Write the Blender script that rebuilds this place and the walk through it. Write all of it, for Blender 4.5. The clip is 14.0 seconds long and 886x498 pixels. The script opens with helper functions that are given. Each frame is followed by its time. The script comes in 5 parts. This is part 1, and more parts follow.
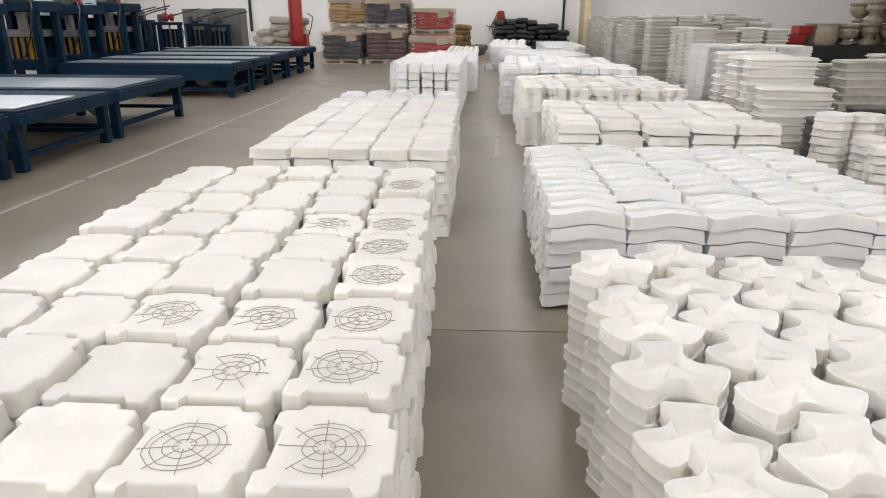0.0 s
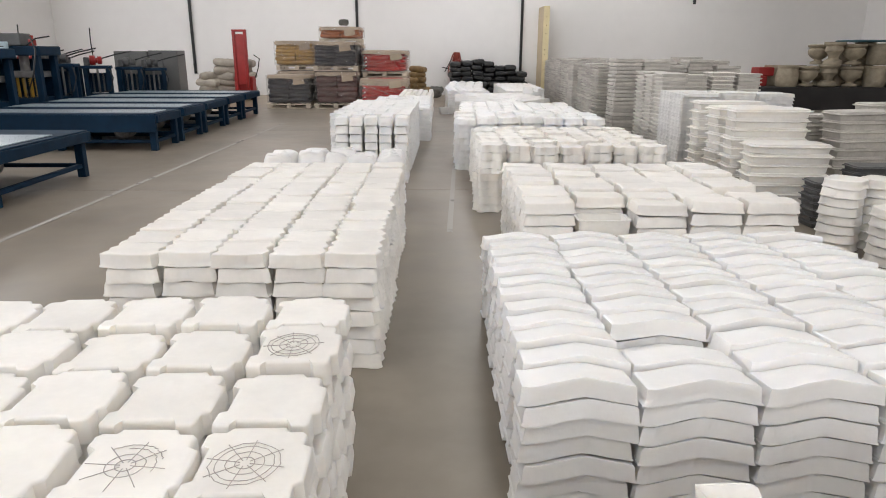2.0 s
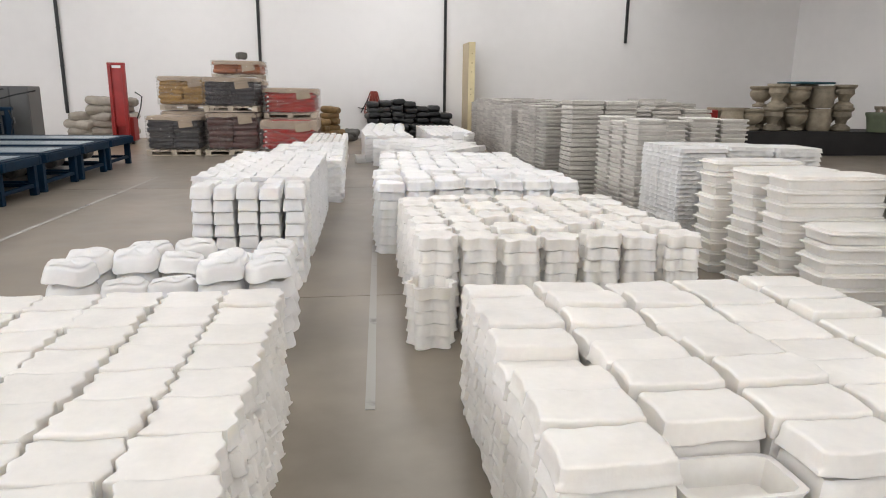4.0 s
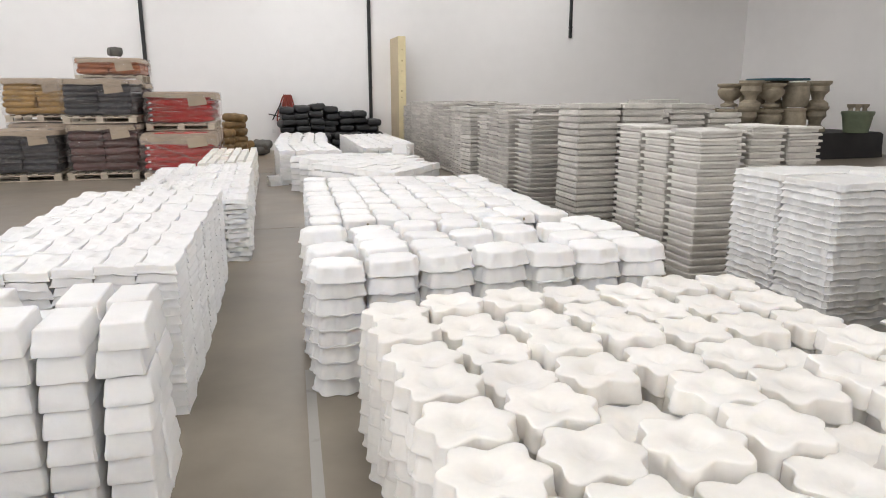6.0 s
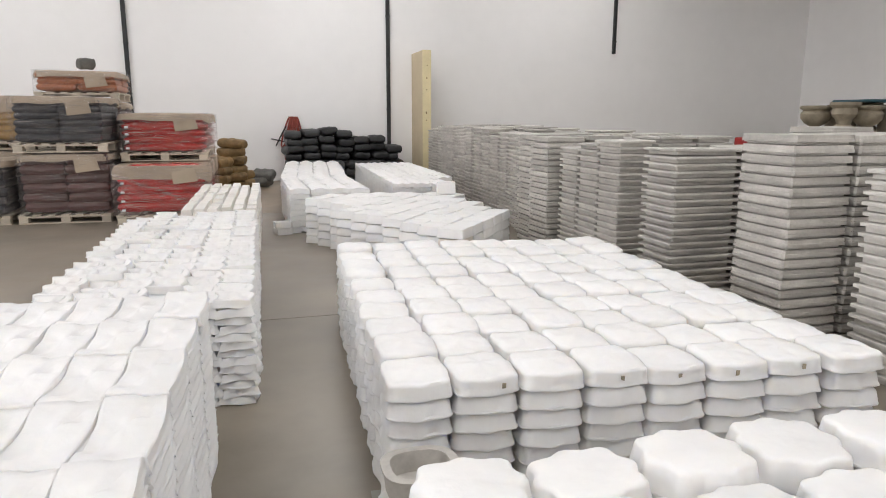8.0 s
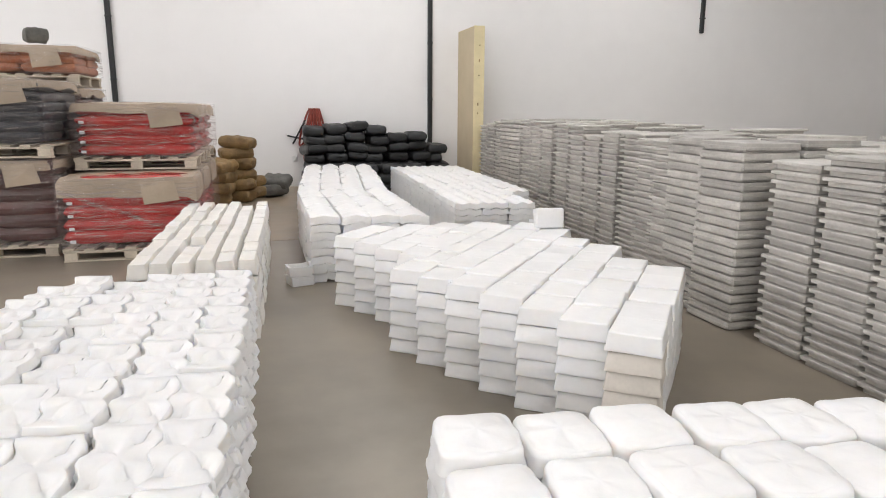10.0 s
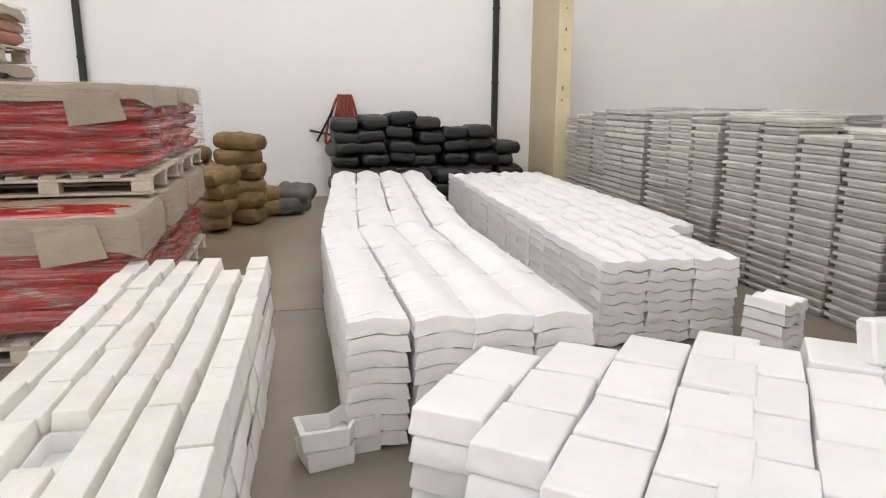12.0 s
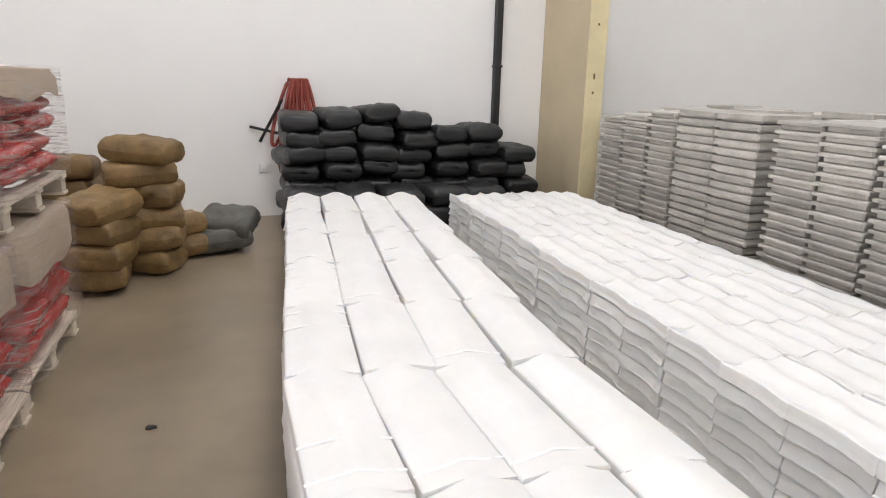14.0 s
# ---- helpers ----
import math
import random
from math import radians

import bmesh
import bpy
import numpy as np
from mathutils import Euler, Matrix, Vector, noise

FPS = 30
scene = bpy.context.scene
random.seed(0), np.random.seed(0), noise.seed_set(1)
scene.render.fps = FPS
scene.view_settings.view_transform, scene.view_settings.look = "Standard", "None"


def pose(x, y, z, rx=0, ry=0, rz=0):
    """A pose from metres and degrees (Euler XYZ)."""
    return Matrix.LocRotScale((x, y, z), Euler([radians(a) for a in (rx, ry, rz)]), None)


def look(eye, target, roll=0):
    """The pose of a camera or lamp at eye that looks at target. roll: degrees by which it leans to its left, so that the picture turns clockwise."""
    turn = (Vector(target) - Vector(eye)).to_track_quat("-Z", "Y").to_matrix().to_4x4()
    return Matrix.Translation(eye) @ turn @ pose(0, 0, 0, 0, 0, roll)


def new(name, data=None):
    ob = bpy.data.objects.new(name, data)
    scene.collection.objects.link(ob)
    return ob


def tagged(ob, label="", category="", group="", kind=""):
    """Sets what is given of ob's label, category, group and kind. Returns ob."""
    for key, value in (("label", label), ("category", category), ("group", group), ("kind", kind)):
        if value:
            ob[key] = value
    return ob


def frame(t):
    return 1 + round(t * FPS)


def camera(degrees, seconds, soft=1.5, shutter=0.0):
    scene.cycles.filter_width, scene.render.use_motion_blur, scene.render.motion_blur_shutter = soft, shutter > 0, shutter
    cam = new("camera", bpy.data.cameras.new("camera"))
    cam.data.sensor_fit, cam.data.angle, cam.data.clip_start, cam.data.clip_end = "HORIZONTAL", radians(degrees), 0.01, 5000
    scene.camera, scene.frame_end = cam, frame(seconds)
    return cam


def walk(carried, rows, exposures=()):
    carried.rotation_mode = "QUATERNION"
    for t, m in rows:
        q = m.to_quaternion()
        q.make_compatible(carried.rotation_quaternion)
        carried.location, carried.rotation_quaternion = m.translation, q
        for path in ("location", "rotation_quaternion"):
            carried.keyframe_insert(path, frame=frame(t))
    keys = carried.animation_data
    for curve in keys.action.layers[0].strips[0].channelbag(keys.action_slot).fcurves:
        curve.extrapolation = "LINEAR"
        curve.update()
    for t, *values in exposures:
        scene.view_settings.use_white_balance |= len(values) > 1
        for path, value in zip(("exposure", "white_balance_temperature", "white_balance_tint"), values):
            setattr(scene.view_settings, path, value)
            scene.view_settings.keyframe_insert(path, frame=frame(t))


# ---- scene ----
# camera and its walk
cam = camera(66.97, 14.0, soft=1.0)
PATH = [
    (0.0, 0.0, 0.0, 1.449, 1.96, -19.43, -0.26),
    (0.5, 0.075, 0.44, 1.398, 1.95, -20.45, 0.1),
    (1.0, 0.054, 0.451, 1.438, 0.9, -18.56, -0.57),
    (1.5, 0.1, 0.665, 1.483, -0.17, -18.01, -0.22),
    (2.0, 0.124, 1.286, 1.525, -1.43, -16.38, -0.21),
    (2.5, 0.19, 1.909, 1.537, -2.47, -14.95, 0.06),
    (3.0, 0.219, 2.58, 1.536, -4.6, -13.85, -0.23),
    (5.5, 0.247, 6.235, 1.492, -13.72, -12.94, -0.1),
    (6.0, 0.299, 7.019, 1.502, -15.56, -12.92, 0.02),
    (6.5, 0.286, 7.66, 1.516, -15.65, -12.49, -0.2),
    (7.0, 0.24, 8.399, 1.517, -15.66, -11.68, -0.51),
    (7.5, 0.224, 9.126, 1.513, -15.77, -11.35, -0.48),
    (8.0, 0.227, 9.79, 1.523, -15.87, -11.14, -0.18),
    (10.5, 0.446, 13.726, 1.499, -13.17, -11.91, -0.2),
    (11.0, 0.494, 14.535, 1.48, -11.98, -12.03, -0.06),
    (11.5, 0.501, 15.374, 1.481, -11.85, -12.3, -0.3),
    (12.0, 0.531, 16.168, 1.478, -12.12, -12.71, -0.17),
    (12.5, 0.629, 16.85, 1.538, -11.79, -13.19, -0.69),
    (13.0, 0.651, 17.73, 1.552, -11.73, -13.76, -0.69),
    (13.5, 0.46, 18.44, 1.545, -14.33, -13.97, -1.09),
    (14.0, 0.553, 18.811, 1.558, -17.03, -14.27, -1.38),
]

EXPOSURES = [(0.0, -0.23), (1.0, -0.26), (2.5, -0.26), (3.2, -0.24), (5.5, -0.11), (6.5, -0.10), (7.5, -0.16), (8.2, -0.20), (10.3, -0.05), (11.0, -0.10), (12.5, -0.05), (14.0, -0.03)]
walk(cam, [(t, pose(x, y, z, 90 + pitch, roll, yaw)) for t, x, y, z, yaw, pitch, roll in PATH], EXPOSURES)

# ---------------------------------------------------------------- world and light
WALL_Y, WALL_R, WALL_L, WALL_S, ROOF = 26.54, 16.05, -13.0, -7.0, 6.6
world = bpy.data.worlds.new("sky")
scene.world = world
world.use_nodes = True
wn = world.node_tree.nodes
sky = wn.new("ShaderNodeTexSky")
sky.sky_type, sky.sun_disc, sky.sun_elevation, sky.sun_rotation = "NISHITA", False, radians(50), radians(200)
world.node_tree.links.new(sky.outputs[0], wn["Background"].inputs[0])
wn["Background"].inputs[1].default_value = 0.1

# unseen skylights, added as the overhead light
ADDED_SKYLIGHTS = [(x, y) for x in (-4.2, 2.0, 8.2) for y in (1.0, 11.5, 22.0)]
SKY_W, SKY_L = 1.8, 7.0
SKY_POWER, WEST_POWER = 70.0, 215.0
# unseen windows, added to light the end wall and the stacks' sides and fronts
ADDED_WEST_WINDOWS = [(y, 5.0) for y in (-2.0, 5.0, 12.0, 20.3)]
ADDED_SOUTH_WINDOWS = [(x, 5.0) for x in (-6.0, 0.5, 7.0)]
SOUTH_POWER = 50.0
WIN_Z0, WIN_Z1 = 2.6, 5.0
DAYLIGHT = (0.915, 0.925, 1.0)


def daylight(w, h, power, m):
    lamp = bpy.data.lights.new("daylight", "AREA")
    lamp.shape, lamp.size, lamp.size_y, lamp.energy, lamp.color = "RECTANGLE", w, h, power, DAYLIGHT
    new("daylight", lamp).matrix_world = m


# added roof lamps, one of them stronger to brighten the end wall
for x, y in ADDED_SKYLIGHTS:
    daylight(SKY_W, SKY_L, SKY_POWER * (1.6 if y > 20 and 0 < x < 5 else 1.0), pose(x, y, ROOF - 0.02))
# lamps in the added windows: west lights from the left, south from behind
for y, w in ADDED_WEST_WINDOWS:
    daylight(w, WIN_Z1 - WIN_Z0, WEST_POWER * (0.95 if y > 15 else 0.85), look((WALL_L + 0.02, y, (WIN_Z0 + WIN_Z1) / 2), (0, y, (WIN_Z0 + WIN_Z1) / 2)))

for x, w in ADDED_SOUTH_WINDOWS:
    daylight(w, WIN_Z1 - WIN_Z0, SOUTH_POWER, look((x, WALL_S + 0.02, (WIN_Z0 + WIN_Z1) / 2), (x, 0, (WIN_Z0 + WIN_Z1) / 2)))


# ---------------------------------------------------------------- materials
def material(name, colour, rough=0.5, metal=0.0, dark=0.75, scale=3.0, fine=60.0, bump=0.1, vary=0.06, spots=None, coat=0.0, island=False, glow=0.0, spec=0.5):
    """Base colour broken by a broad stain and a fine grain, a little tint from piece to piece."""
    mat = bpy.data.materials.new(name)
    mat.use_nodes = True
    n, l = mat.node_tree.nodes, mat.node_tree.links
    b = n["Principled BSDF"]
    co = n.new("ShaderNodeTexCoord")
    big, small = n.new("ShaderNodeTexNoise"), n.new("ShaderNodeTexNoise")
    big.inputs["Scale"].default_value, big.inputs["Detail"].default_value = scale, 5
    small.inputs["Scale"].default_value, small.inputs["Detail"].default_value = fine, 4
    info = n.new("ShaderNodeObjectInfo")
    shift = n.new("ShaderNodeVectorMath")
    shift.operation = "ADD"
    comb = n.new("ShaderNodeMath")
    comb.operation = "MULTIPLY"
    comb.inputs[1].default_value = 37.0
    l.new(info.outputs["Random"], comb.inputs[0])
    l.new(co.outputs["Object"], shift.inputs[0])
    l.new(comb.outputs[0], shift.inputs[1])
    l.new(shift.outputs[0], big.inputs["Vector"])
    l.new(shift.outputs[0], small.inputs["Vector"])
    ramp = n.new("ShaderNodeValToRGB")
    ramp.color_ramp.elements[0].position, ramp.color_ramp.elements[1].position = 0.32, 0.62
    ramp.color_ramp.elements[0].color = (*[c * dark for c in colour], 1)
    ramp.color_ramp.elements[1].color = (*colour, 1)
    if spots:
        e = ramp.color_ramp.elements.new(0.2)
        e.color = (*spots, 1)
    mixf = n.new("ShaderNodeMix")
    mixf.data_type, mixf.blend_type = "FLOAT", "MIX"
    mixf.inputs[0].default_value = 0.3
    l.new(big.outputs["Fac"], mixf.inputs[2])
    l.new(small.outputs["Fac"], mixf.inputs[3])
    l.new(mixf.outputs[0], ramp.inputs["Fac"])
    hsv = n.new("ShaderNodeHueSaturation")
    val = n.new("ShaderNodeMapRange")
    val.inputs[3].default_value, val.inputs[4].default_value = 1 - vary, 1 + vary
    if island:
        geo = n.new("ShaderNodeNewGeometry")
        l.new(geo.outputs["Random Per Island"], val.inputs[0])
    else:
        l.new(info.outputs["Random"], val.inputs[0])
    l.new(val.outputs[0], hsv.inputs["Value"])
    l.new(ramp.outputs[0], hsv.inputs["Color"])
    l.new(hsv.outputs[0], b.inputs["Base Color"])
    rr = n.new("ShaderNodeMapRange")
    rr.inputs[3].default_value, rr.inputs[4].default_value = rough - 0.1, min(1, rough + 0.1)
    l.new(small.outputs["Fac"], rr.inputs[0])
    l.new(rr.outputs[0], b.inputs["Roughness"])
    b.inputs["Metallic"].default_value = metal
    b.inputs["Specular IOR Level"].default_value = spec
    b.inputs["Coat Weight"].default_value = coat
    if glow:
        b.inputs["Subsurface Weight"].default_value, b.inputs["Subsurface Scale"].default_value = glow, 0.03
        b.inputs["Subsurface Radius"].default_value = (1.0, 0.9, 0.75)
    if bump:
        bp = n.new("ShaderNodeBump")
        bp.inputs["Strength"].default_value, bp.inputs["Distance"].default_value = bump, 0.01
        l.new(mixf.outputs[0], bp.inputs["Height"])
        l.new(bp.outputs[0], b.inputs["Normal"])
    return mat


def film_material(name, tint, low=0.1, high=0.5):
    """Crinkled glossy stretch film: clear, with highlights on its folds painted as pale opaque streaks."""
    mat = bpy.data.materials.new(name)
    mat.use_nodes = True
    n, l = mat.node_tree.nodes, mat.node_tree.links
    b, out = n["Principled BSDF"], n["Material Output"]
    b.inputs["Base Color"].default_value, b.inputs["Roughness"].default_value = (*tint, 1), 0.12
    co, mp, ns = n.new("ShaderNodeTexCoord"), n.new("ShaderNodeMapping"), n.new("ShaderNodeTexNoise")
    mp.inputs["Scale"].default_value = (2.2, 2.2, 44)
    ns.inputs["Scale"].default_value, ns.inputs["Detail"].default_value, ns.inputs["Distortion"].default_value = 1.6, 5, 1.2
    l.new(co.outputs["Object"], mp.inputs[0])
    l.new(mp.outputs[0], ns.inputs["Vector"])
    bp = n.new("ShaderNodeBump")
    bp.inputs["Strength"].default_value, bp.inputs["Distance"].default_value = 0.8, 0.03
    l.new(ns.outputs["Fac"], bp.inputs["Height"])
    l.new(bp.outputs[0], b.inputs["Normal"])
    tr, mx = n.new("ShaderNodeBsdfTransparent"), n.new("ShaderNodeMixShader")
    # noise turns the film pale and opaque in streaks, as painted highlights
    mr = n.new("ShaderNodeMapRange")
    mr.inputs[1].default_value, mr.inputs[2].default_value = 0.48, 0.72
    mr.inputs[3].default_value, mr.inputs[4].default_value = low, high
    l.new(ns.outputs["Fac"], mr.inputs[0])
    l.new(mr.outputs[0], mx.inputs[0])
    l.new(tr.outputs[0], mx.inputs[1])
    l.new(b.outputs[0], mx.inputs[2])
    l.new(mx.outputs[0], out.inputs["Surface"])
    return mat


def floor_material():
    mat = material("concrete_floor", (0.285, 0.244, 0.192), 0.36, dark=0.64, scale=0.9, fine=5.0, bump=0.04, vary=0.03)
    return mat


def paint_material(name, colour, cover):
    """Worn floor paint: gaps where it has rubbed off."""
    mat = bpy.data.materials.new(name)
    mat.use_nodes = True
    n, l = mat.node_tree.nodes, mat.node_tree.links
    b, out = n["Principled BSDF"], n["Material Output"]
    b.inputs["Base Color"].default_value, b.inputs["Roughness"].default_value = (*colour, 1), 0.5
    co, ns, mr = n.new("ShaderNodeTexCoord"), n.new("ShaderNodeTexNoise"), n.new("ShaderNodeMapRange")
    ns.inputs["Scale"].default_value, ns.inputs["Detail"].default_value = 4, 8
    l.new(co.outputs["Object"], ns.inputs["Vector"])
    mr.inputs[1].default_value, mr.inputs[2].default_value = cover - 0.1, cover + 0.1
    mr.inputs[3].default_value, mr.inputs[4].default_value = 0.9, 0.0
    l.new(ns.outputs["Fac"], mr.inputs[0])
    tr, mx = n.new("ShaderNodeBsdfTransparent"), n.new("ShaderNodeMixShader")
    l.new(mr.outputs[0], mx.inputs[0])
    l.new(tr.outputs[0], mx.inputs[1])
    l.new(b.outputs[0], mx.inputs[2])
    l.new(mx.outputs[0], out.inputs["Surface"])
    return mat


M_FLOOR = floor_material()
# browner tone for the last slab before the end wall
M_FLOOR2 = material("dusty_concrete_floor", (0.315, 0.25, 0.172), 0.36, dark=0.64, scale=0.9, fine=5.0, bump=0.04, vary=0.03)
M_SUB = material("joint_dark", (0.05, 0.045, 0.04), 0.9)
M_WALL = material("white_wall", (0.885, 0.87, 0.855), 0.75, dark=0.95, scale=0.35, fine=3.0, bump=0.02, vary=0.0)
M_ROOF = material("roof_sheet", (0.72, 0.72, 0.72), 0.5, dark=0.9, bump=0.02)
M_CREAM = material("cream_plastic", (0.85, 0.82, 0.77), 0.42, dark=0.9, scale=6, fine=34, bump=0.5, vary=0.05, glow=0.45)
M_WHITE = material("white_plastic", (0.852, 0.842, 0.828), 0.4, dark=0.94, scale=6, fine=34, bump=0.5, vary=0.03, glow=0.45)
M_AGED = material("aged_plastic", (0.76, 0.70, 0.62), 0.45, dark=0.85, scale=5, bump=0.15)
M_BEIGE = material("beige_plastic", (0.52, 0.42, 0.33), 0.45, dark=0.85, scale=5, bump=0.05)
M_SLABPALE = material("pale_used_mould", (0.70, 0.67, 0.62), 0.5, dark=0.8, scale=6, fine=45, bump=0.25, vary=0.08, spots=(0.42, 0.39, 0.35))
M_SHEET = material("thin_sheet_plastic", (0.74, 0.73, 0.71), 0.45, dark=0.9, scale=5, fine=40, bump=0.4, vary=0.05, glow=0.4)
M_SLAB = material("used_mould", (0.56, 0.53, 0.485), 0.55, dark=0.72, scale=6, fine=45, bump=0.2, vary=0.16, spots=(0.26, 0.24, 0.22))
M_DARKP = material("dark_plastic", (0.10, 0.10, 0.10), 0.5, dark=0.6, scale=5, spots=(0.3, 0.3, 0.3))
M_BLACKBAG = material("black_bag", (0.017, 0.0175, 0.018), 0.42, dark=0.6, scale=6, bump=0.35, vary=0.2)
M_KRAFT = material("kraft_bag", (0.25, 0.155, 0.06), 0.6, dark=0.5, scale=7, bump=0.8, vary=0.15, spots=(0.14, 0.09, 0.05))
M_SACK = material("woven_sack", (0.42, 0.38, 0.32), 0.7, dark=0.7, scale=5, bump=0.4, vary=0.12)
M_GREYCLOTH = material("grey_cloth", (0.15, 0.145, 0.13), 0.85, dark=0.6, scale=8, bump=0.5)
M_RED = material("red_bag", (0.50, 0.026, 0.024), 0.25, dark=0.6, scale=5, bump=0.35, vary=0.15)
M_MAROON = material("maroon_bag", (0.095, 0.035, 0.032), 0.42, dark=0.6, scale=5, bump=0.35, vary=0.2)
M_NAVY = material("navy_bag", (0.022, 0.025, 0.034), 0.42, dark=0.6, scale=5, bump=0.35, vary=0.2)
M_ORANGE = material("orange_bag", (0.45, 0.15, 0.06), 0.45, dark=0.6, scale=5, bump=0.35, vary=0.15)
M_YELLOW = material("ochre_bag", (0.45, 0.27, 0.08), 0.5, dark=0.6, scale=5, bump=0.35, vary=0.15)
M_CARD = material("cardboard", (0.42, 0.335, 0.25), 0.75, dark=0.8, scale=3, bump=0.1)
M_PALLET = material("pallet_wood", (0.64, 0.56, 0.45), 0.75, dark=0.7, scale=4, bump=0.2, vary=0.12)
M_FILM = film_material("stretch_film", (0.66, 0.60, 0.56), 0.05, 0.42)
M_FILM2 = film_material("cloudy_film", (0.74, 0.62, 0.58), 0.06, 0.55)
M_BOARD = material("yellow_foam_board", (0.60, 0.50, 0.34), 0.8, dark=0.88, scale=2, bump=0.1)
M_BOARDEDGE = material("pale_board_edge", (0.72, 0.62, 0.38), 0.8, dark=0.85, scale=4, bump=0.1, spots=(0.2, 0.15, 0.08))
M_BLACK = material("black_tube", (0.02, 0.02, 0.021), 0.5, dark=0.6, scale=9, spots=(0.2, 0.2, 0.2))
M_HOSE = material("red_hose", (0.33, 0.06, 0.04), 0.5, dark=0.6, scale=12)
M_BLUE = material("blue_paint", (0.0015, 0.022, 0.052), 0.62, dark=0.6, scale=4, bump=0.05, spots=(0.006, 0.008, 0.010), spec=0.2)
# pale tone includes the reflection on the table tops
M_TABLETOP = material("pale_steel_top", (0.30, 0.36, 0.40), 0.3, metal=0.0, dark=0.8, scale=2)
M_STEEL = material("dull_steel", (0.35, 0.34, 0.33), 0.4, metal=0.8, dark=0.6, scale=8)
M_GREY = material("grey_cabinet", (0.13, 0.13, 0.125), 0.45, dark=0.85, scale=2)
M_REDP = material("red_paint", (0.36, 0.022, 0.02), 0.4, dark=0.7, scale=4)
M_YELLOWP = material("yellow_paint", (0.6, 0.38, 0.05), 0.45, dark=0.7, scale=4)
M_MARK = material("drawn_lines", (0.40, 0.365, 0.33), 0.7, dark=0.8)
M_STRING = material("white_string", (0.93, 0.93, 0.93), 0.35, dark=0.97, vary=0.0)
M_LINE = paint_material("worn_floor_line", (0.43, 0.41, 0.38), 0.68)
M_CONCRETE = material("stone_mould", (0.37, 0.315, 0.23), 0.6, dark=0.6, scale=6, bump=0.2, vary=0.15, spots=(0.16, 0.14, 0.11))
M_TARP = material("black_tarp", (0.018, 0.016, 0.016), 0.6, dark=0.5, scale=3, bump=0.4)
M_TEAL = material("teal_sheet", (0.03, 0.10, 0.13), 0.5)
M_PANEL = material("pale_panel", (0.45, 0.56, 0.60), 0.4)
M_GREEN = material("green_mould", (0.16, 0.19, 0.12), 0.6, dark=0.7, scale=4)
# glowing sheet for the added skylights and window panes
M_DIFF = bpy.data.materials.new("skylight_sheet")
M_DIFF.use_nodes = True
M_DIFF.node_tree.nodes["Principled BSDF"].inputs["Emission Color"].default_value = (1, 0.98, 0.95, 1)
M_DIFF.node_tree.nodes["Principled BSDF"].inputs["Emission Strength"].default_value = 3.0


# ---------------------------------------------------------------- mesh helpers
def mesh_of(name, verts, faces, mat, smooth=35):
    me = bpy.data.meshes.new(name)
    me.from_pydata(verts, [], faces)
    me.update()
    if smooth:
        me.polygons.foreach_set("use_smooth", [True] * len(me.polygons))
        me.set_sharp_from_angle(angle=radians(smooth))
    me.materials.append(mat)
    return me


def link(name, me, parent=None, m=None, label=""):
    ob = new(name, me)
    if parent:
        ob.parent = parent
    if m is not None:
        ob.matrix_basis = m
    return tagged(ob, label)


def loft(rings, cap_bottom=False, cap_top=True):
    """Verts and faces of rings of equal count, closed round."""
    n = len(rings[0])
    verts = [v for r in rings for v in r]
    faces = []
    for k in range(len(rings) - 1):
        for i in range(n):
            j = (i + 1) % n
            faces.append((k * n + i, k * n + j, (k + 1) * n + j, (k + 1) * n + i))
    if cap_top:
        faces.append(tuple((len(rings) - 1) * n + i for i in range(n)))
    if cap_bottom:
        faces.append(tuple(reversed(range(n))))
    return verts, faces


def join(parts):
    verts, faces = [], []
    for v, f in parts:
        o = len(verts)
        verts += v
        faces += [tuple(i + o for i in q) for q in f]
    return verts, faces


def box(x0, x1, y0, y1, z0, z1, b=0.0):
    """Box with chamfered edges."""
    if b <= 0:
        return loft([[(x0, y0, z0), (x1, y0, z0), (x1, y1, z0), (x0, y1, z0)], [(x0, y0, z1), (x1, y0, z1), (x1, y1, z1), (x0, y1, z1)]], True, True)

    def ring(z, d):
        a0, a1, c0, c1 = x0 + d, x1 - d, y0 + d, y1 - d
        return [(a0 + b, c0, z), (a1 - b, c0, z), (a1, c0 + b, z), (a1, c1 - b, z), (a1 - b, c1, z), (a0 + b, c1, z), (a0, c1 - b, z), (a0, c0 + b, z)]
    return loft([ring(z0, b * 0.8), ring(z0 + b, 0), ring(z1 - b, 0), ring(z1, b * 0.8)], True, True)


def moved(vf, m):
    return [tuple(m @ Vector(p)) for p in vf[0]], vf[1]


def tube(points, r, n=8):
    pts = [Vector(p) for p in points]
    rings = []
    for i, p in enumerate(pts):
        d = (pts[min(i + 1, len(pts) - 1)] - pts[max(i - 1, 0)]).normalized()
        a = d.orthogonal().normalized() if abs(d.z) > 0.9 else d.cross(Vector((0, 0, 1))).normalized()
        c = d.cross(a)
        rings.append([tuple(p + r * (math.cos(t) * a + math.sin(t) * c)) for t in [2 * math.pi * k / n for k in range(n)]])
    return loft(rings, True, True)


def lathe(profile, n=18):
    return loft([[(r * math.cos(2 * math.pi * k / n), r * math.sin(2 * math.pi * k / n), z) for k in range(n)] for r, z in profile], True, True)


def simple(name, vf, mat, parent=None, m=None, label="", smooth=35):
    return link(name, mesh_of(name, vf[0], vf[1], mat, smooth), parent, m, label)


